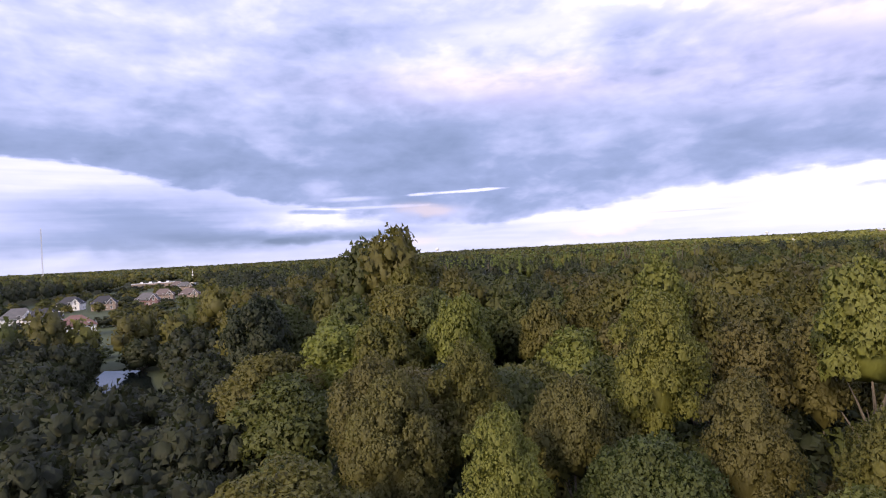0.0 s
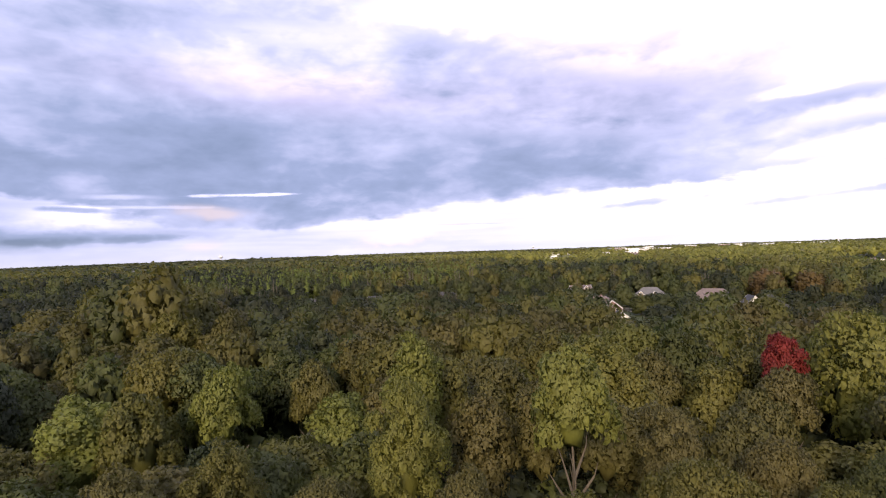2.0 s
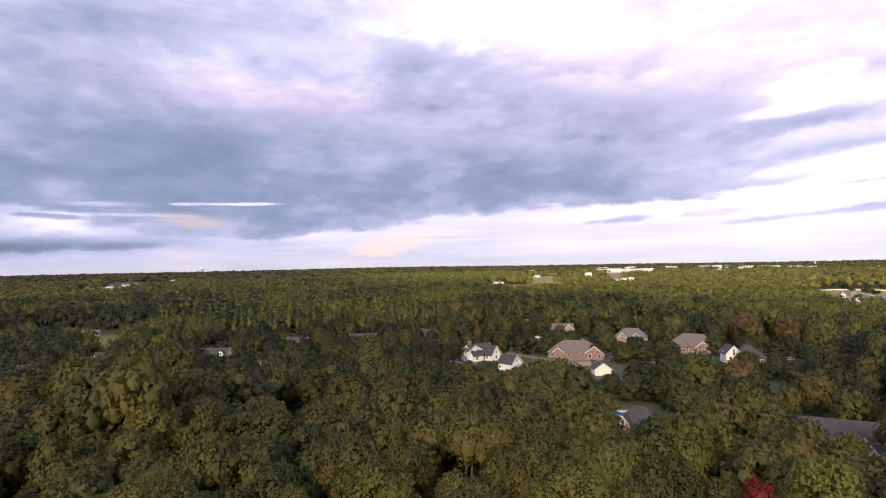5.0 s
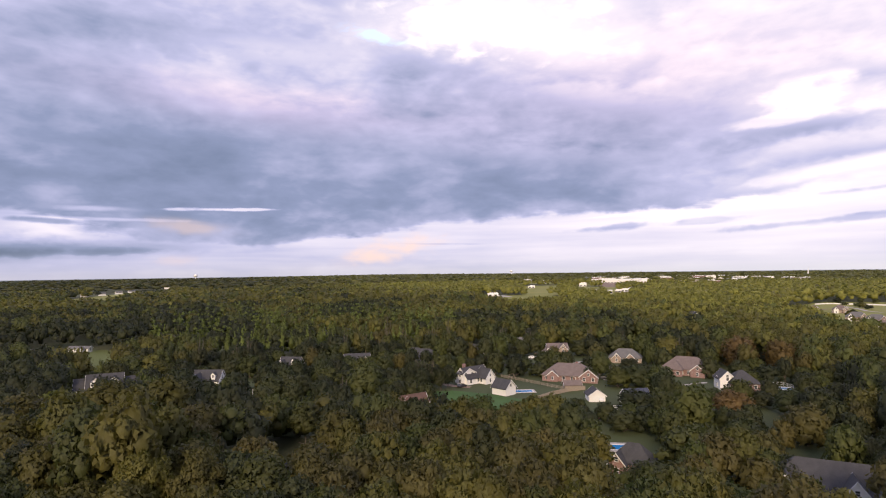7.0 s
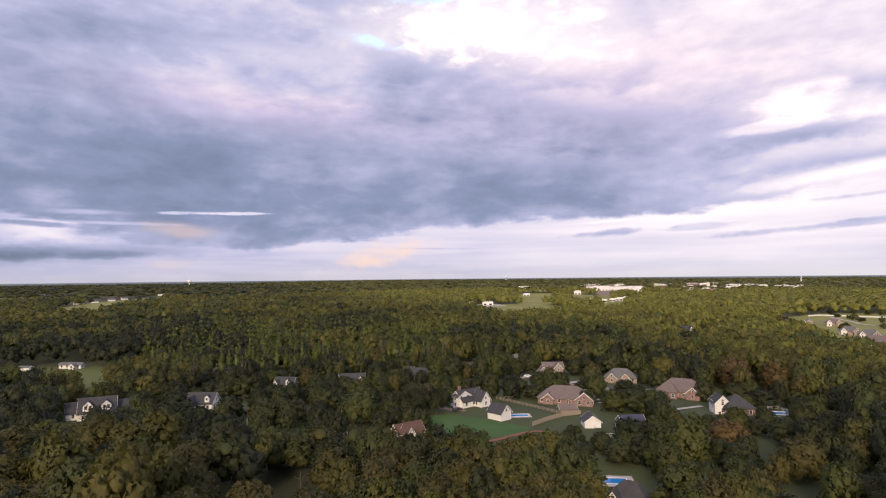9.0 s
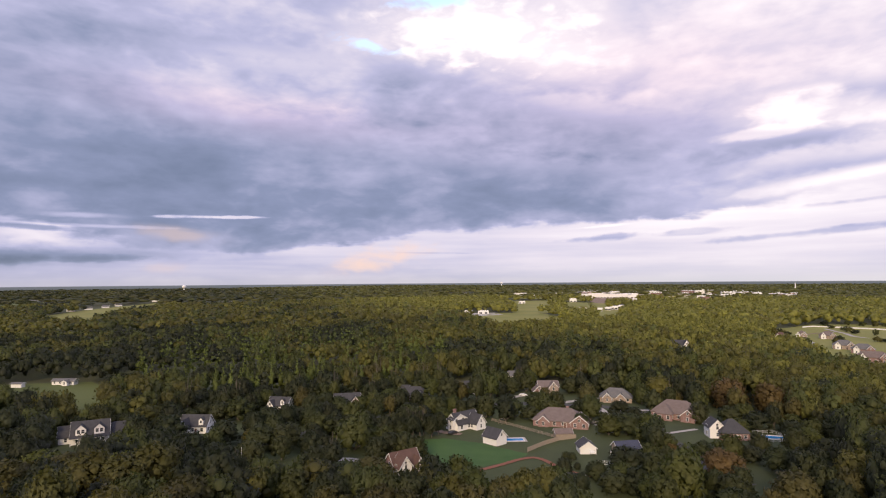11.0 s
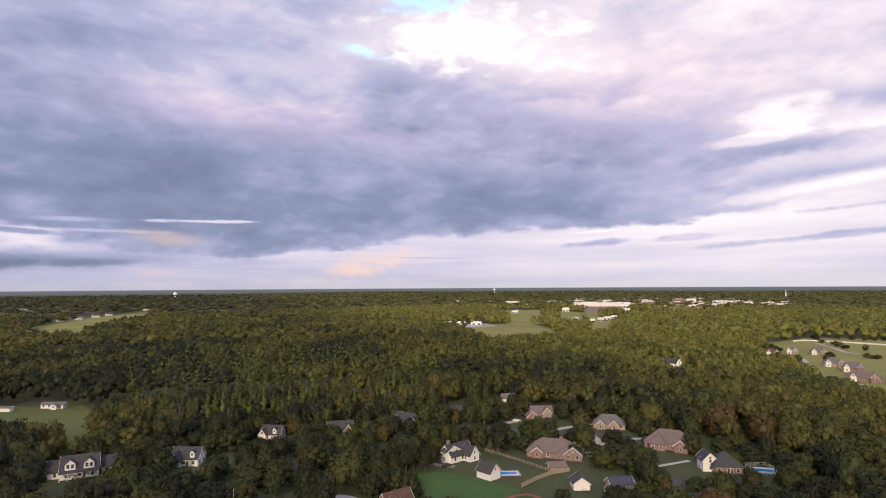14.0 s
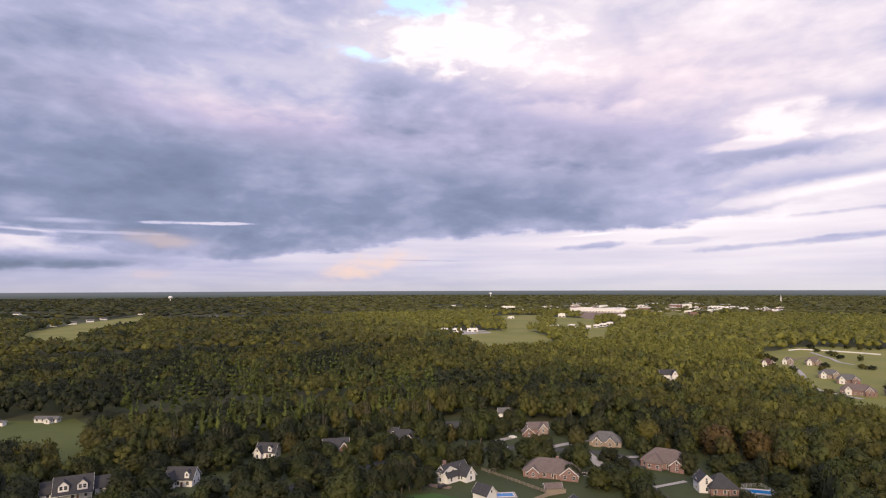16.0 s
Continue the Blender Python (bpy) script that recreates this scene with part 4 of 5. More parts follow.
play = empty("playset", pose(130.4, 228, 0, 0, 0, 20), "wooden swing frame on the lawn", "playset")
bm = bmesh.new()
for x in (-1.6, 1.6):
    tube(bm, (x, -0.9, 0), (x, 0, 2.3), 0.06, 0.06, 6)
    tube(bm, (x, 0.9, 0), (x, 0, 2.3), 0.06, 0.06, 6)
part("frame", bm, WOOD, play)
bm = bmesh.new()
tube(bm, (-1.8, 0, 2.3), (1.8, 0, 2.3), 0.07, 0.07, 6)
part("beam", bm, WOOD, play)
for x in (-0.7, 0.7):
    part("swing", boxes((x - 0.25, -0.1, 0.5, x + 0.25, 0.1, 0.54), (x - 0.22, -0.01, 0.54, x - 0.20, 0.01, 2.3), (x + 0.20, -0.01, 0.54, x + 0.22, 0.01, 2.3)), RUBBER, play)


# ---- trees ----
OLIVE, BROWN, YELLOW, GREEN, DEEP, RED, RUST = (0.137, 0.133, 0.031), (0.130, 0.120, 0.036), (0.190, 0.204, 0.040), (0.096, 0.114, 0.030), (0.044, 0.057, 0.024), (0.25, 0.030, 0.026), (0.190, 0.128, 0.044)
# SHADE is a dark leaf green with the gardens' lack of sun put in.
LIGHT, SHADE = (0.162, 0.162, 0.034), (0.068, 0.083, 0.029)
TREE_WORDS = {OLIVE: "olive-green broadleaf tree in early autumn leaf", BROWN: "broadleaf tree with leaves turning olive-brown", YELLOW: "yellow-green broadleaf tree catching the light",
              GREEN: "mid-green broadleaf tree with a full crown", LIGHT: "light green broadleaf tree on the wooded slope", SHADE: "dark green tree with a rounded crown, shade in its leaf colour", DEEP: "dark green tree with a dense crown", RED: "small maple in full red autumn leaf", RUST: "oak with rust-brown leaves"}
ICO = (1 + 5 ** 0.5) / 2
ICO_V = np.array([(-1, ICO, 0), (1, ICO, 0), (-1, -ICO, 0), (1, -ICO, 0), (0, -1, ICO), (0, 1, ICO), (0, -1, -ICO), (0, 1, -ICO), (ICO, 0, -1), (ICO, 0, 1), (-ICO, 0, -1), (-ICO, 0, 1)]) / math.hypot(1, ICO)
ICO_F = np.array([(0, 11, 5), (0, 5, 1), (0, 1, 7), (0, 7, 10), (0, 10, 11), (1, 5, 9), (5, 11, 4), (11, 10, 2), (10, 7, 6), (7, 1, 8),
                  (3, 9, 4), (3, 4, 2), (3, 2, 6), (3, 6, 8), (3, 8, 9), (4, 9, 5), (2, 4, 11), (6, 2, 10), (8, 6, 7), (9, 8, 1)])


def unit_dirs(rng, n, up=0.25):
    d = rng.normal(size=(n, 3))
    d[:, 2] += up
    return d / np.linalg.norm(d, axis=1)[:, None]


STEM = {"round": 1.15, "oval": 1.0, "cone": 0.5, "wide": 1.2, "low": 0.12}
TOP = {"round": 2.1, "oval": 2.9, "cone": 3.6, "wide": 1.55, "low": 1.9}


def crown_lobes(rng, n, form):
    """Lobe centres and radii in a crown of radius 1; z from 0 (its base) to its top. Large crowns are heads of foliage that carry smaller lobes."""
    top = TOP[form]
    each = 7 if n > 45 else 5 if n > 25 else 1
    m = max(1, n // each)
    k = np.arange(m)
    ang = k * 2.39996 + rng.uniform(0, 6.28)
    if form == "cone":
        h = (k + 0.5) / m
        reach = (1 - h) * 0.62
        rad = (0.16 + 0.26 * (1 - h)) * (0.8 + 0.6 / math.sqrt(m))
        c = np.stack([reach * np.cos(ang), reach * np.sin(ang), 0.2 + h * (top - 0.5)], 1)
    else:
        swell = 0.62 + 1.15 / math.sqrt(m)
        up = np.clip((-0.8 if form == "low" else -0.66) + (1.8 if form == "low" else 1.66) * (k + 0.5) / m, -1, 0.98)
        ring = np.sqrt(1 - (np.maximum(up, 0) if form == "low" else up) ** 2)
        rad = 0.41 * swell * rng.uniform(0.62, 1.3, m)
        out = (1 - rad) * rng.uniform(0.70, 1.36, m)
        c = np.stack([ring * out * np.cos(ang), ring * out * np.sin(ang), top / 2 + up * (top / 2 - rad * 0.95) * rng.uniform(0.84, 1.06, m)], 1)
    if each > 1:
        j = np.arange(each)
        a = j[None] * 2.39996 + rng.uniform(0, 6.28, (m, 1))
        u = -0.35 + 1.3 * (j[None] + 0.5) / each + rng.uniform(-0.12, 0.12, (m, each))
        q = np.sqrt(np.clip(1 - u ** 2, 0.05, 1))
        d = np.stack([q * np.cos(a), q * np.sin(a), u], 2)
        c = (c[:, None] + d * (rad[:, None] * rng.uniform(0.55, 0.85, (m, each)))[:, :, None]).reshape(-1, 3)
        rad = (rad[:, None] * rng.uniform(0.42, 0.66, (m, each))).ravel()
    if form == "low":
        c[:, 2] -= 0.36
    c[:, 2] *= top / (c[:, 2] + rad).max()
    return c, rad, top


def outward(from_heart, from_lobe):
    """Soft foliage normals: the crown's own roundness with that of each lobe."""
    n = from_heart / np.maximum(np.linalg.norm(from_heart, axis=1), 1e-6)[:, None] * 0.62 + from_lobe * 0.55
    n[:, 2] += 0.10
    return n / np.maximum(np.linalg.norm(n, axis=1), 1e-6)[:, None]


def crown_arrays(seed, form, lobes, cards, size, core=0.55):
    """Leaf clumps as small bent cards over the lobes, and a denser heart."""
    rng = np.random.default_rng(seed)
    c, rad, top = crown_lobes(rng, lobes, form)
    lobes = len(rad)
    li = rng.choice(lobes, size=cards * 2, p=rad ** 2 / (rad ** 2).sum())
    d = unit_dirs(rng, cards * 2, 0.55)
    p = c[li] + d * (rad[li] * rng.uniform(0.74, 1.30, cards * 2))[:, None]
    gap = np.linalg.norm(p[:, None, :] - c[None], axis=2) / rad[None]
    gap[np.arange(cards * 2), li] = 9
    keep = np.where((gap.min(1) > 0.66) & (d[:, 2] > -0.5))[0][:cards]
    p, d = p[keep], d[keep]
    n = len(p)
    nrm = d + rng.normal(size=(n, 3)) * 0.8
    nrm /= np.linalg.norm(nrm, axis=1)[:, None]
    t = np.cross(nrm, rng.normal(size=(n, 3)))
    t /= np.linalg.norm(t, axis=1)[:, None]
    b = np.cross(nrm, t)
    s = size * rng.uniform(0.55, 1.3, n)[:, None]
    e = rng.uniform(0.55, 1.0, (n, 1))
    leaf = np.stack([p - t * s - b * s * e * 0.8, p + t * s * rng.uniform(0.6, 1.1, (n, 1)) - b * s * 0.5, p + b * s * (1.6 - e * 0.6) + nrm * s * rng.uniform(-0.5, 0.3, (n, 1))], 1)
    cv = c[:, None, :] + ICO_V[None] * (rad * core)[:, None, None] * rng.uniform(0.74, 1.12, (lobes, 12, 1))
    whole = np.array([0.0, 0.0, top * 0.42])
    # one large heart behind the lobes, so that no light comes through the middle
    if lobes > 4:
        cv = np.concatenate([cv, (whole + ICO_V * (0.42, 0.42, top * 0.28))[None]])
        lobes += 1
    leaf_n = outward(np.repeat((p - whole) / (1, 1, top * 0.5), 3, 0), np.repeat(d, 3, 0))
    core_n = outward(((cv - whole) / (1, 1, top * 0.5)).reshape(-1, 3), np.tile(ICO_V, (lobes, 1)))
    # wind each leaf so that it faces outwards
    side = np.einsum("ij,ij->i", np.cross(leaf[:, 1] - leaf[:, 0], leaf[:, 2] - leaf[:, 0]), leaf_n[::3]) < 0
    lt = np.arange(n * 3).reshape(-1, 3)
    lt[side] = lt[side][:, ::-1]
    tris = np.concatenate([lt, (ICO_F[None] + (np.arange(lobes) * 12)[:, None, None]).reshape(-1, 3) + n * 3])
    return np.concatenate([leaf.reshape(-1, 3), cv.reshape(-1, 3)]), np.concatenate([leaf_n, core_n]), tris, top


def trunk_mesh(seed, height, limbs):
    """A tapered trunk with limbs, for a crown of radius 1 whose base is at that height."""
    rng = random.Random(seed)
    bm = bmesh.new()
    r = 0.085
    pts = [(0, 0, -0.15), (rng.uniform(-0.03, 0.03), rng.uniform(-0.03, 0.03), height * 0.5), (rng.uniform(-0.06, 0.06), rng.uniform(-0.06, 0.06), height * 0.9), (0, 0, height + 0.3)]
    for i in range(3):
        tube(bm, pts[i], pts[i + 1], r * (1 - 0.27 * i), r * (1 - 0.27 * (i + 1)), 8 if limbs else 6, i == 2)
    for k in range(6 if limbs else 3):
        a, z = k * 2.4 + rng.uniform(-0.4, 0.4), height * (0.60 + 0.06 * k)
        e = (0.5 * math.cos(a), 0.5 * math.sin(a), z + 0.28)
        tube(bm, (0, 0, z), e, 0.035, 0.014, 6)
        if limbs:
            tube(bm, e, (e[0] * 1.3, e[1] * 1.3 + 0.06, e[2] + 0.12), 0.014, 0.006, 5)
    me = bpy.data.meshes.new("trunk")
    bm.to_mesh(me)
    bm.free()
    me.materials.append(BARK)
    return me


FORMS = {}


def crown_mesh(form, seed, fine):
    key = (form, seed, fine)
    if key not in FORMS:
        lobes, cards, size = {2: (140, 23000, 0.0275), 1: (84, 6800, 0.047), 0: (20, 1150, 0.085), -1: (9, 260, 0.17)}[fine]
        v, soft, t, top = crown_arrays(seed * 31 + len(form), form, lobes, cards, size, 0.46 if fine > 0 else 0.74)
        FORMS[key] = (sheet_object("crown", v, [], t, LEAF, None, soft), top, trunk_mesh(seed, STEM[form], fine > 0))
    return FORMS[key]


def tree(x, y, top_z, r, color, form="round", fine=1, seed=0, name="broadleaf_tree", group="woodland trees"):
    """A tree whose crown has radius r and whose top is at top_z above the village ground."""
    crown, top, trunk = crown_mesh(form, seed, -1 if math.hypot(x, y) > 360 else fine)
    base = float(land_height(x, y))
    stem = STEM[form]
    rise = min((top_z - base) / (stem + top), (1.25 if form in ("wide", "low") else 1.42) * r)
    foot = top_z - base - top * rise
    rng = random.Random(int(x * 37 + y * 91))
    home = empty(name, pose(x, y, base, 0, 0, rng.uniform(0, 360)), TREE_WORDS[color], "tree", group)
    t = new("trunk", trunk)
    t.parent, t.scale = home, (r, r, foot / stem)
    c = new("crown", crown)
    c.parent, c.location, c.scale = home, (0, 0, foot), (r, r, rise)
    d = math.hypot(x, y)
    # Nearer and eastern crowns are lightened: direct sun put into the leaf colour.
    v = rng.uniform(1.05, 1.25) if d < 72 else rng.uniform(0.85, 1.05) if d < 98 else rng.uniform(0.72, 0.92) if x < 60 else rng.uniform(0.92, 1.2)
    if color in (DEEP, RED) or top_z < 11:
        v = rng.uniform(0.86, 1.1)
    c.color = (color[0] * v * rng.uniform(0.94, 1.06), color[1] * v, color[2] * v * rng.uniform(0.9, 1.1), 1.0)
    return home


# trees that can be told apart: x, y, top, crown radius, colour, form
BRIGHT = [
    (13.8, 39.2, 19.3, 2.9, YELLOW, "oval"), (27.8, 38.4, 20.8, 3.4, YELLOW, "round"), (60.5, 37.8, 21.6, 4.3, YELLOW, "oval"),
    (2.2, 28.6, 14.9, 2.1, YELLOW, "oval"), (53.6, 40.2, 19.4, 2.0, RED, "round"), (50.5, 37.6, 17.0, 2.6, BROWN, "round"), (17.6, 48, 21.4, 2.7, YELLOW, "oval"), (21.5, 51, 19.2, 2.8, OLIVE, "oval"),
    (1.2, 60.4, 18.2, 3.2, YELLOW, "round"), (1.5, 101, 20.0, 4.5, OLIVE, "round"), (-15.2, 85, 16.0, 4.0, OLIVE, "round"), (20.7, 26.4, 14.4, 3.0, OLIVE, "round"),
    (-9.6, 111, 28.0, 6.2, LIGHT, "round"), (-16.5, 116, 25.6, 5.6, GREEN, "round"), (-26, 152, 23.0, 5.5, OLIVE, "round"), (-21, 172, 21.0, 6.5, OLIVE, "round"), (-7, 172, 21.0, 6.5, OLIVE, "round"), (-4, 128, 22.0, 5.0, OLIVE, "round"),
]
MIDST = [
    (11, 66, 16.8, 2.9, OLIVE, "round"), (18, 70, 16.8, 2.7, OLIVE, "oval"), (-6, 57, 16.8, 3.3, OLIVE, "round"), (1, 40, 16.4, 2.7, OLIVE, "oval"), (-5, 38, 16.0, 3.3, BROWN, "round"),
    (22, 43, 16.4, 2.7, BROWN, "oval"), (28, 44, 16.6, 2.6, BROWN, "oval"), (39, 68, 16.8, 3.6, OLIVE, "round"), (30, 63, 16.8, 3.0, OLIVE, "round"), (58, 55, 16.8, 3.7, BROWN, "round"),
    (47, 51, 16.8, 3.1, BROWN, "round"), (47, 37, 15.4, 2.8, BROWN, "round"), (39, 32, 15.6, 2.7, BROWN, "round"), (33, 33, 16.4, 2.2, BROWN, "oval"), (28, 24, 15.8, 3.4, OLIVE, "wide"), (15.4, 31, 15.4, 2.4, BROWN, "oval"),
]
NEARER = [
    (37, 27, 15.2, 2.7, BROWN, "round"), (34, 20, 14.8, 2.6, OLIVE, "round"), (41, 22, 15.0, 2.2, GREEN, "round"), (7, 34, 15.0, 2.4, BROWN, "round"), (-3.5, 35, 15.6, 3.0, BROWN, "oval"),
    (-15, 147, 19.0, 6.5, OLIVE, "oval"), (1, 155, 16.0, 6.4, BROWN, "wide"), (12, 121, 15.5, 4.8, BROWN, "wide"), (28, 157, 14.0, 4.0, GREEN, "oval"), (35, 151, 14.0, 3.4, DEEP, "round"), (27, 74, 17.0, 3.3, OLIVE, "oval"),
    (-31, 120, 17.0, 6.2, GREEN, "round"), (-15, 70, 14.0, 3.7, BROWN, "round"), (-22, 87, 13.0, 4.5, BROWN, "wide"), (49, 74, 16.0, 3.6, GREEN, "round"), (80, 102, 14.0, 5.0, OLIVE, "round"),
]
RIDGE = [
    (-6.5, 103, 20.5, 4.4, LIGHT, "round"), (-39, 209, 13.5, 5.8, YELLOW, "round"), (-14, 168, 19.8, 6.6, OLIVE, "round"),
    (-1, 140, 18.8, 5.4, BROWN, "round"), (-7, 190, 15.5, 6.8, BROWN, "wide"), (-44, 189, 16.5, 7.0, BROWN, "round"), (-19, 134, 19.8, 6.0, OLIVE, "round"), (-23, 125, 19.3, 5.2, BROWN, "round"), (1, 115, 17.8, 5.0, BROWN, "round"),
    (13, 111, 15.8, 4.6, OLIVE, "round"), (-37, 152, 18.8, 6.4, OLIVE, "round"), (-32, 202, 13.5, 6.5, OLIVE, "round"), (-16, 192, 14.5, 6.5, YELLOW, "round"), (-40, 198, 13.5, 6.5, OLIVE, "round"),
]
CENTRE = [
    (106, 101, 12.5, 7.2, GREEN, "low"), (114, 105, 11.5, 5.5, SHADE, "low"), (86, 90, 10.0, 5.0, SHADE, "round"), (56, 115, 16.0, 5.6, OLIVE, "round"), (62, 102, 16.5, 5.4, OLIVE, "round"), (51, 115, 14.0, 4.6, YELLOW, "round"),
    (99, 140, 11.0, 5.0, GREEN, "low"), (93, 123, 11.0, 5.4, GREEN, "low"), (106, 83, 10.0, 6.0, SHADE, "low"), (85, 70, 12.0, 5.4, GREEN, "round"), (66, 76, 12.0, 5.0, GREEN, "round"), (155, 107, 12.0, 6.5, BROWN, "low"), (131, 108, 10.0, 5.0, SHADE, "low"),
    (23, 117, 14.0, 4.4, GREEN, "round"), (37, 112, 14.0, 5.0, GREEN, "oval"), (31, 109, 13.0, 4.6, SHADE, "round"),
]
GARDENS = [
    (168, 190, 9.5, 6.0, SHADE, "low"), (161, 193, 9.0, 5.5, GREEN, "low"), (175, 185, 9.5, 6.0, GREEN, "low"), (134, 150, 9.5, 6.4, DEEP, "low"), (141, 146, 8.0, 5.4, SHADE, "low"), (168, 285, 10.0, 5.4, SHADE, "low"), (157, 281, 9.0, 5.0, DEEP, "low"),
    (201, 273, 10.0, 6.6, SHADE, "low"), (181, 261, 5.0, 3.8, GREEN, "low"), (148, 255, 7.0, 5.4, DEEP, "low"), (60, 216, 14.0, 7.4, GREEN, "low"), (51, 241, 10.0, 5.8, GREEN, "low"), (36, 230, 10.0, 6.2, SHADE, "low"), (27, 232, 10.0, 6.2, SHADE, "low"),
    (23, 285, 11.0, 6.6, GREEN, "low"), (15, 245, 10.0, 5.8, DEEP, "low"),
]
SHADY = [
    (-15, 277, 12.0, 5.0, OLIVE, "oval"), (-5, 262, 10.0, 6.0, DEEP, "low"), (2, 222, 12.0, 7.0, DEEP, "low"), (-5, 213, 13.0, 7.0, DEEP, "low"), (11, 211, 10.0, 6.6, DEEP, "low"), (22, 214, 9.0, 5.0, SHADE, "low"), (-22, 246, 9.0, 5.0, GREEN, "low"), (-8, 234, 12.0, 6.8, DEEP, "low"),
    (76, 310, 9.0, 6.0, SHADE, "low"), (65, 295, 8.0, 5.4, SHADE, "low"), (99, 290, 8.0, 5.8, GREEN, "low"), (103, 342, 14.0, 7.4, BROWN, "low"), (229, 236, 14.0, 8.0, LIGHT, "low"), (240, 219, 13.0, 6.6, OLIVE, "low"), (243, 203, 16.0, 8.4, RUST, "low"), (254, 190, 15.0, 8.0, RUST, "low"),
]
YARDS = [
    (222, 186, 8.0, 5.0, SHADE, "low"), (222, 172, 8.0, 5.0, DEEP, "low"), (204, 142, 10.0, 5.0, SHADE, "low"), (158, 134, 10.0, 6.4, RUST, "low"), (182, 143, 6.0, 4.2, DEEP, "low"), (174, 157, 5.0, 3.6, SHADE, "low"), (181, 130, 9.0, 6.2, SHADE, "low"), (185, 110, 13.0, 6.6, OLIVE, "low"),
    (249, 151, 13.0, 7.4, GREEN, "low"), (90, 141, 11.0, 5.0, OLIVE, "low"), (132, 125, 15.0, 6.6, GREEN, "low"), (139, 131, 14.5, 5.4, GREEN, "low"), (201, 128, 10.0, 6.4, DEEP, "low"), (124, 171, 3.5, 1.7, SHADE, "low"), (40, 174, 11.0, 6.4, DEEP, "low"), (54, 174, 10.0, 6.4, BROWN, "low"),
]
SHRUBS = [
    (116, 160, 5.5, 2.6, DEEP, "low"), (122, 151, 6.5, 3.6, SHADE, "low"), (128, 146, 6.5, 3.8, GREEN, "low"), (119, 139, 7.0, 4.5, SHADE, "low"), (111, 145, 6.0, 3.2, DEEP, "low"), (126, 137, 8.0, 4.4, DEEP, "low"),
    (121, 166, 2.4, 1.2, DEEP, "low"), (122.5, 162, 2.6, 1.3, DEEP, "low"), (124.5, 158, 2.6, 1.3, DEEP, "low"), (127, 171, 3.0, 1.6, SHADE, "low"), (70, 283, 8.0, 4.4, SHADE, "low"), (81, 283, 7.0, 3.8, GREEN, "low"), (57, 286, 7.5, 4.2, GREEN, "low"),
]
SINGLED = SHRUBS + BRIGHT + MIDST + NEARER + RIDGE + CENTRE + GARDENS + SHADY + YARDS
KEEP_OFF = []
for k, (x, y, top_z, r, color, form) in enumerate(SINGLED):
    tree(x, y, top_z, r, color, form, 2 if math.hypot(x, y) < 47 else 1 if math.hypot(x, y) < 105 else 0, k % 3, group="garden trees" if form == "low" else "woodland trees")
    KEEP_OFF.append((x, y, r))

FAR_FIELDS = []
far_rng = random.Random(21)
for k in range(26):
    a, r = radians(far_rng.uniform(-14, 60)), far_rng.uniform(1500, 4300)
    cx, cy, length, deep = r * math.sin(a), r * math.cos(a), far_rng.uniform(50, 150), far_rng.uniform(60, 170)
    shape = [(cx + length * math.cos(q) * far_rng.uniform(0.7, 1.2), cy + deep * math.sin(q) * far_rng.uniform(0.7, 1.2)) for q in (0, 0.9, 1.9, 2.9, 3.8, 5.0)]
    FAR_FIELDS.append(shape)
    patch("field", shape, (MEADOW, PASTURE, MEADOW)[k % 3], 0.3, ("pale hay field far off among woods", "green pasture far off among woods")[k % 3 == 1], "field", 14.0)
    if k % 2:
        house("farm_barn", cx, cy + deep * 0.4, far_rng.uniform(-40, 40), [(0, 0, far_rng.uniform(16, 34), 12, 5, 4, 0, 0, None)], WHITE, ROOF_GREY, "white farm building far off beside a field", "barn", openings=False)
CLEAR = FAR_FIELDS + [VILLAGE, FIELD_WEST, FIELD_FAR_WEST, FIELD_NORTH, FIELD_NORTH_B, FIELD_TOWN, FIELD_TOWN_B, FIELD_HIGH, ESTATE, SHOPS, MALL_LOT, GLADE, POND_SHAPE, NORTHWEST, CHURCH_YARD]
HOMES = [(o.location.x, o.location.y) for o in scene.objects if o.parent is None and o.get("category") in ("house", "garage", "shed", "pool")]


def clear_of(x, y, margin=0.0):
    ok = np.ones(np.shape(x), bool)
    for poly in CLEAR:
        ok &= ~inside(x, y, poly)
    for hx, hy in HOMES:
        ok &= np.hypot(x - hx, y - hy) > 13
    return ok


def sunlit(x, y):
    """Open ground on the sunny side of the white houses."""
    ok = np.zeros(np.shape(x), bool)
    sx, sy = math.sin(radians(SUN_AZ)), math.cos(radians(SUN_AZ))
    for hx, hy in ((-35, 276), (5, 274), (44, 300), (112, 231), (139, 179), (390, 380)):
        d = (x - hx) * sx + (y - hy) * sy
        ok |= (d > 0) & (d < 44) & (np.abs((x - hx) * sy - (y - hy) * sx) < 8.5)
    return ok


def jitter_grid(rng, r0, r1, a0, a1, step):
    n = int(r1 / step) + 2
    gx, gy = np.meshgrid(np.arange(-n, n + 1), np.arange(-n, n + 1))
    x = (gx + 0.5 * (gy % 2)).ravel() * step + rng.uniform(-0.34, 0.34, gx.size) * step
    y = gy.ravel() * step * 0.87 + rng.uniform(-0.34, 0.34, gx.size) * step
    r, a = np.hypot(x, y), np.degrees(np.arctan2(x, y))
    k = (r > r0) & (r < r1) & (a > a0) & (a < a1)
    return x[k], y[k]


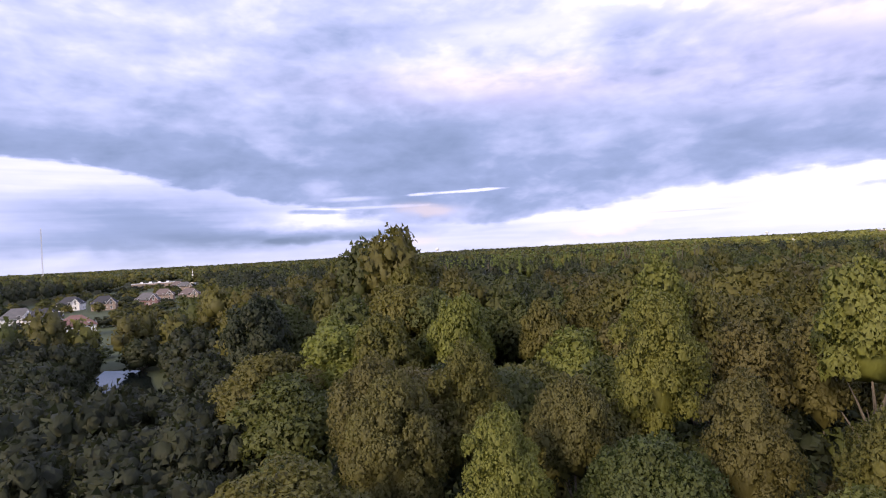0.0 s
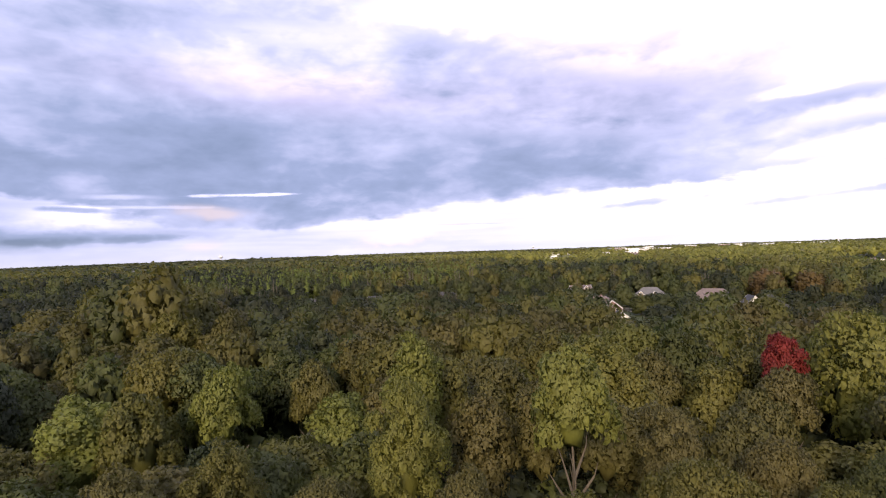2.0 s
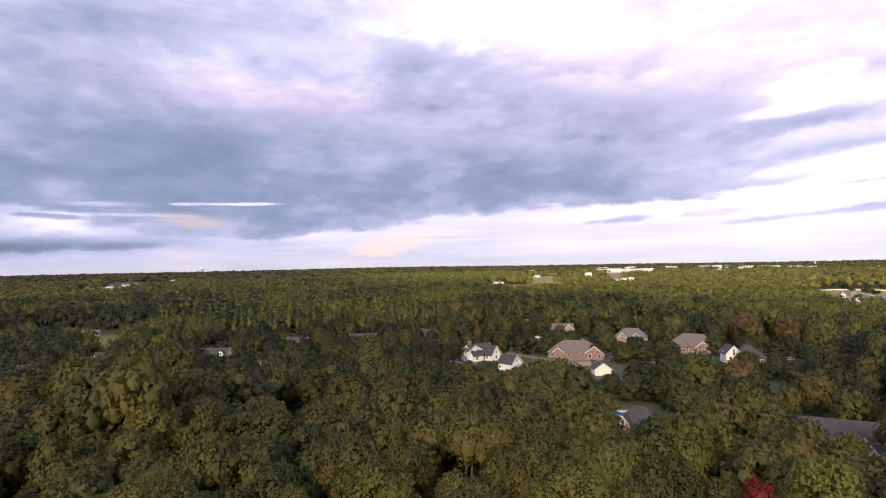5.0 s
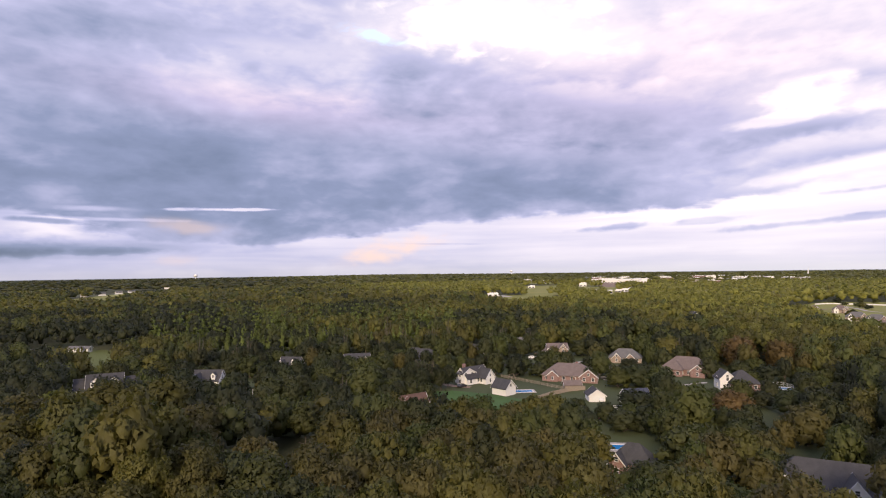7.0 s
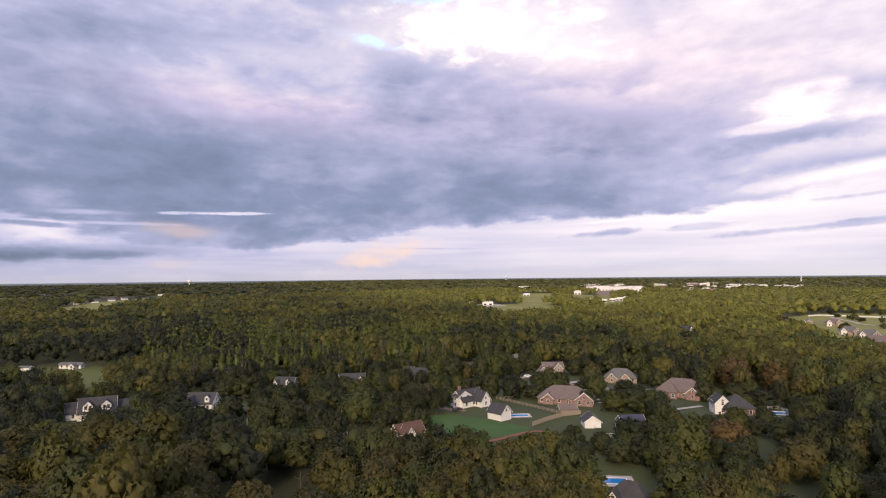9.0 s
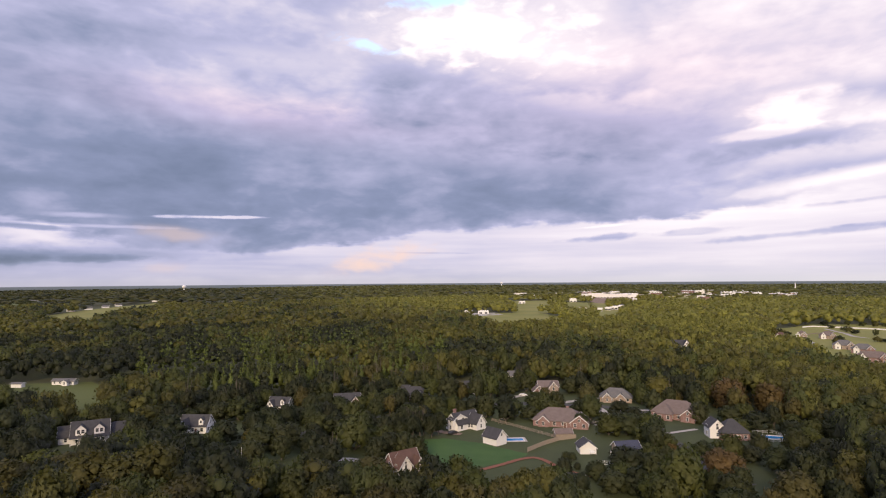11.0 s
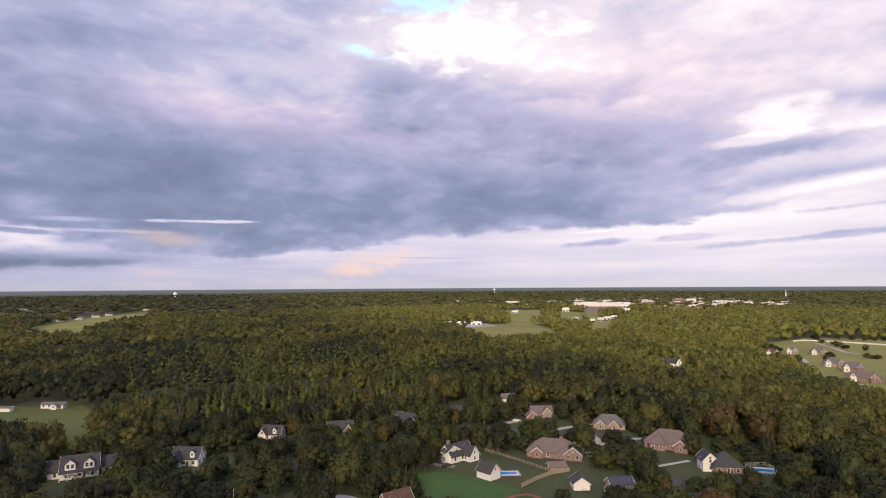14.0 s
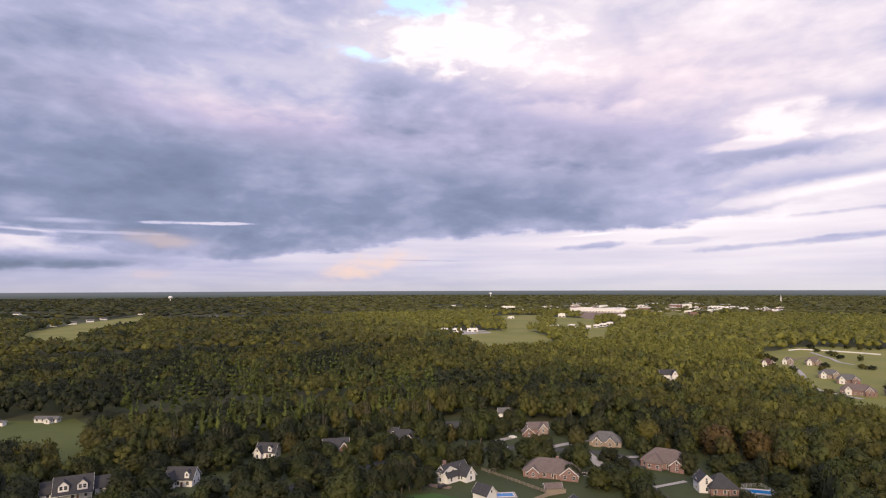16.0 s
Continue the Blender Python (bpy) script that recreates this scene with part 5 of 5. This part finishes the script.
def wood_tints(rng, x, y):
    """Leaf colour by patches of wood, with sun, cloud shade and haze painted in."""
    # East raised as sunlight, west lowered as cloud shade, distance paled as haze.
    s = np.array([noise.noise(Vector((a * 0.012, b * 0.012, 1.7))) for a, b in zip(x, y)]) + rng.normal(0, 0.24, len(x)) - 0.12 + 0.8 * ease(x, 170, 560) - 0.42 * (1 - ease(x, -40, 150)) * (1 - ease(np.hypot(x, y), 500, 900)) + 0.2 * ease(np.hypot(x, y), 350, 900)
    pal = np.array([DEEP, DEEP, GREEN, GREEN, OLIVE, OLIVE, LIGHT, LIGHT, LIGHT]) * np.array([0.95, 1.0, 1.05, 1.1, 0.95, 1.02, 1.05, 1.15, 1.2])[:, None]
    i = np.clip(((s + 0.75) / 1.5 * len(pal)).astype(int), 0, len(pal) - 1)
    # The last factor paints the sun patch on the eastern woods.
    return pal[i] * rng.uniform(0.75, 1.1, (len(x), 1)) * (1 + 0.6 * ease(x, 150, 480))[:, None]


near_rng = np.random.default_rng(11)
px, py = jitter_grid(near_rng, 17, 150, -43, 64, 7.6)
keep = clear_of(px, py) & ~near_line(px, py, [(-8, 14), (-60, 106)], 3.2) & ~near_line(px, py, [(-32, 57), (-66, 120)], 9.5)
for x, y, r in KEEP_OFF:
    keep &= np.hypot(px - x, py - y) > r * 0.6 + 2.3
for hx, hy in HOMES:
    hr = math.hypot(hx, hy)
    along = (px * hx + py * hy) / hr
    keep &= ~((np.abs(px * hy - py * hx) / hr < 9) & (along < hr) & (along > hr - (38 if hr < 165 and hx > 90 else 20)))
px, py = px[keep], py[keep]
for x, y in zip(px, py):
    d, a = math.hypot(x, y), math.degrees(math.atan2(x, y))
    color = (OLIVE, GREEN, BROWN, DEEP, YELLOW)[int(near_rng.choice(5, p=[0.42, 0.30, 0.13, 0.11, 0.04]))]
    if d > 75 and a > 2:
        color = (SHADE, BROWN, GREEN, OLIVE)[int(near_rng.choice(4, p=[0.24, 0.18, 0.30, 0.28]))]
    # Golden light on the eastern trees, painted as paler leaf colours.
    if 50 < d < 108 and a > 15:
        color = (LIGHT, OLIVE, BROWN, GREEN)[int(near_rng.choice(4, p=[0.34, 0.34, 0.22, 0.10]))]
    top_z = near_rng.uniform(10.5, 14.5) if d < 60 else near_rng.uniform(15.0, 19.0)
    if d < 26:
        top_z = near_rng.uniform(8.5, 11.5)
    # Low western trees, their leaf colour darkened to paint the hollow's shade.
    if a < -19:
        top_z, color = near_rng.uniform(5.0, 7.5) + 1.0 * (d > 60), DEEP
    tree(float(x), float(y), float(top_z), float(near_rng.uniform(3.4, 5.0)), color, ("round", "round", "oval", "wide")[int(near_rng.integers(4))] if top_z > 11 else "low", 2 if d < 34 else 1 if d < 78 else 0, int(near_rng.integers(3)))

# garden trees between the houses
vx, vy = jitter_grid(near_rng, 90, 345, -15, 62, 8.2)
keep = inside(vx, vy, VILLAGE) & ~sunlit(vx, vy)
for hx, hy in HOMES:
    off = np.hypot(vx - hx, vy - hy)
    hr = math.hypot(hx, hy)
    along = (vx * hx + vy * hy) / hr
    side = np.abs(vx * hy - vy * hx) / hr
    keep &= (off > 10) & ~((side < 9) & (along < hr) & (along > hr - (28 if hx < 95 else 22 if hx > 198 else 15)))
for name, line, width, *_ in ROADS:
    keep &= ~near_line(vx, vy, line, width / 2 + 2.5)
OPEN = [[(80, 222), (130, 236), (140, 196), (126, 150), (112, 150), (80, 164)], [(128, 196), (150, 196), (162, 186), (160, 162), (130, 154), (120, 164)], [(8, 208), (32, 208), (32, 188), (8, 188)], [(100, 134), (115, 134), (115, 120), (100, 120)], [(180, 192), (202, 192), (202, 172), (176, 165)], [(140, 262), (175, 270), (195, 262), (180, 248)], [(150, 240), (150, 262), (125, 262), (130, 236)]]
for poly in OPEN:
    keep &= ~inside(vx, vy, poly)
for x, y, r in KEEP_OFF:
    keep &= np.hypot(vx - x, vy - y) > r + 2.0
vr = np.hypot(vx, vy)
rear = vr > np.where(vx < 100, 288, 318)
keep &= (near_rng.uniform(0, 1, len(vx)) < np.where(vx < 90, 0.86, 0.66)) | rear
for x, y in zip(vx[keep], vy[keep]):
    # West of x = 65 mostly dark greens: shade painted through the colour choice.
    color = (GREEN, SHADE, DEEP, BROWN)[int(near_rng.choice(4, p=[0.3, 0.34, 0.28, 0.08] if x > 65 else [0.06, 0.22, 0.66, 0.06]))]
    tree(float(x), float(y), float(near_rng.uniform(6.0, 12.0)) + 3.0 * (math.hypot(x, y) > 300), float(near_rng.uniform(3.2, 5.2)), color, "low", 0, int(near_rng.integers(3)), "garden_tree", "garden trees")
for k, (x, y) in enumerate(((81, 224), (85, 221), (89, 223), (93, 220), (97, 222), (86, 226), (92, 226))):
    tree(x, y, 9.0 + 0.8 * (k % 3), 3.2, DEEP, "low", 1, k % 3, "evergreen_tree", "evergreen clump")
tree(164.7, 162.2, 4.0, 2.2, RUST, "low", 0, 1, "garden_tree", "garden trees")


for poly, n, seed in ((ESTATE, 34, 4), (NORTHWEST, 190, 8), (TOWN, 60, 9)):
    spot = np.random.default_rng(seed)
    xs, ys = [v[0] for v in poly], [v[1] for v in poly]
    tx, ty = spot.uniform(min(xs), max(xs), n * 5), spot.uniform(min(ys), max(ys), n * 5)
    ok = inside(tx, ty, poly)
    for hx, hy in HOMES:
        ok &= np.hypot(tx - hx, ty - hy) > 15
    for _, line, width, *_ in ROADS:
        ok &= ~near_line(tx, ty, line, width / 2 + 3)
    for x, y in list(zip(tx[ok], ty[ok]))[:n]:
        z = float(land_height(x, y))
        tree(float(x), float(y), z + float(spot.uniform(3, 6.5)) * (1.3 if poly is ESTATE else 1) * (1.5 if poly is TOWN else 1), float(spot.uniform(3, 5)) * (1.8 if poly is TOWN else 1), (GREEN, OLIVE, DEEP)[int(spot.integers(3))], "low", -1, int(spot.integers(3)), "yard_tree", "yard trees")


# ---- woods too many to count ----
def woods(name, x, y, top_lo, top_hi, r_lo, r_hi, seed, lobes, cards, size, label, spire=None, dull=False, rim=0.0, hazed=False):
    rng = np.random.default_rng(seed)
    kinds = [crown_arrays(seed + k, form, lobes, cards, size, 0.76 if cards > 40 else 0.90) for k, form in enumerate(("round", "wide", "round", "oval", "round", "cone"))]
    pick = rng.integers(0, 5, len(x))
    if spire is not None:
        pick = np.where(spire & (rng.uniform(0, 1, len(x)) < 0.62), 5, pick)
    h = rng.uniform(top_lo, top_hi, len(x)) + 3.2 * np.array([noise.noise(Vector((a * 0.03, b * 0.03, 5.0))) for a, b in zip(x, y)])
    r = rng.uniform(r_lo, r_hi, len(x))
    r = np.where(pick == 5, r * 0.72, r)
    h = np.where(pick == 5, h + rng.uniform(-2.0, 3.0, len(x)), h)
    base = land_height(x, y)
    edge = np.zeros(len(x), bool)
    if rim:
        for a in range(8):
            edge |= ~clear_of(x + rim * math.cos(a * 0.785), y + rim * math.sin(a * 0.785))
        edge &= pick != 5
        h = np.where(edge, h * 0.86, h)
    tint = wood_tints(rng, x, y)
    # Distance haze is mixed into the leaf colour, which dulls and flattens it.
    if hazed:
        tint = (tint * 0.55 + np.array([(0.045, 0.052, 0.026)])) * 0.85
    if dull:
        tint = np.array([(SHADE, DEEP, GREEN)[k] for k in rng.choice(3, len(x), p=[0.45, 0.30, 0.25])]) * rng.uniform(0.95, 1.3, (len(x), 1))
        # Western shrubs get a darker green, with the hill's shade painted in.
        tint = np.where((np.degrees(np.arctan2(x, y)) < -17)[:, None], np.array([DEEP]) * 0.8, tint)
    if spire is not None:
        tint = np.where((pick == 5)[:, None], np.array([(0.150, 0.190, 0.042)]) * rng.uniform(0.75, 1.3, (len(x), 1)), tint)
    V, S, T, C, n = [], [], [], [], 0
    for k, (v, soft, t, top) in enumerate(kinds):
        i = np.where(pick == k)[0]
        if not len(i):
            continue
        a = rng.uniform(0, 6.2832, len(i))
        ca, sa = np.cos(a)[:, None], np.sin(a)[:, None]
        rz = np.minimum(h[i] * 0.8 / top, (1.6 if k == 5 else 1.25) * r[i])
        rz = np.where(edge[i], h[i] * 1.02 / top, rz)[:, None]
        X = (v[None, :, 0] * ca - v[None, :, 1] * sa) * r[i][:, None] + x[i][:, None]
        Y = (v[None, :, 0] * sa + v[None, :, 1] * ca) * r[i][:, None] + y[i][:, None]
        Z = v[None, :, 2] * rz + (base[i] + h[i])[:, None] - top * rz
        step = np.arange(len(i)) * len(v)
        V.append(np.stack([X, Y, Z], 2).reshape(-1, 3))
        S.append(np.stack([soft[None, :, 0] * ca - soft[None, :, 1] * sa, soft[None, :, 0] * sa + soft[None, :, 1] * ca, np.broadcast_to(soft[None, :, 2], (len(i), len(v)))], 2).reshape(-1, 3))
        T.append((t[None] + step[:, None, None]).reshape(-1, 3) + n)
        C.append(np.repeat(tint[i], len(v), 0))
        n += len(i) * len(v)
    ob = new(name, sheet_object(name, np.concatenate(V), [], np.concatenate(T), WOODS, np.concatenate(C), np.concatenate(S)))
    return tagged(ob, label, "woods", kind="stuff")


wood_rng = np.random.default_rng(3)


def stand(r0, r1, a0, a1, step):
    x, y = jitter_grid(wood_rng, r0, r1, a0, a1, step)
    k = clear_of(x, y)
    for hx, hy in HOMES:
        hr = math.hypot(hx, hy)
        along = (x * hx + y * hy) / hr
        k &= ~((np.abs(x * hy - y * hx) / hr < 11) & (along < hr) & (along > hr - (26 if hx > -10 else 60)))
    k &= ~sunlit(x, y)
    for hx, hy, width in HALLS:
        hr = math.hypot(hx, hy)
        along = (x * hx + y * hy) / hr
        k &= ~((np.abs(x * hy - y * hx) / hr < width / 2 + 5) & (along < hr + 12) & (along > hr * (0.88 if hr < 1600 else 0.95)))
    return x[k], y[k]


x, y = stand(150, 420, -38, 66, 8.0)
POPLARS = [(-20, 345), (30, 322), (99, 330), (165, 362), (235, 520), (150, 600), (10, 600), (-35, 500)]
spire = inside(x, y, POPLARS)
k = np.ones(len(x), bool)
for tx, ty, r in KEEP_OFF:
    k &= np.hypot(x - tx, y - ty) > r * 0.8 + 2.5
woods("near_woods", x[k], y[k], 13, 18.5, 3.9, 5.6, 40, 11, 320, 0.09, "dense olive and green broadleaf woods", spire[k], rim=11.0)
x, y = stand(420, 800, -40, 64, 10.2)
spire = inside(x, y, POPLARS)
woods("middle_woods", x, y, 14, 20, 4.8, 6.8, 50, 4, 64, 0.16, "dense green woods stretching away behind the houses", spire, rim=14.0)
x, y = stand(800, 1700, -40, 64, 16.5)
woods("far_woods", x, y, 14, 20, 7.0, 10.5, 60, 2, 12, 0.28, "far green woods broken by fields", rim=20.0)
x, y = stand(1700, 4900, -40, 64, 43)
woods("distant_woods", x, y, 13, 20, 17, 29, 70, 1, 4, 0.4, "distant dark green woods reaching the skyline, haze painted into their colour", hazed=True)
x, y = stand(14, 150, -40, 64, 5.4)
k = np.ones(len(x), bool)
for hx, hy in HOMES:
    k &= np.hypot(x - hx, y - hy) > 16
k &= ~near_line(x, y, [(-48, 87), (-66, 120)], 7.5)
close = np.hypot(x, y) < 62
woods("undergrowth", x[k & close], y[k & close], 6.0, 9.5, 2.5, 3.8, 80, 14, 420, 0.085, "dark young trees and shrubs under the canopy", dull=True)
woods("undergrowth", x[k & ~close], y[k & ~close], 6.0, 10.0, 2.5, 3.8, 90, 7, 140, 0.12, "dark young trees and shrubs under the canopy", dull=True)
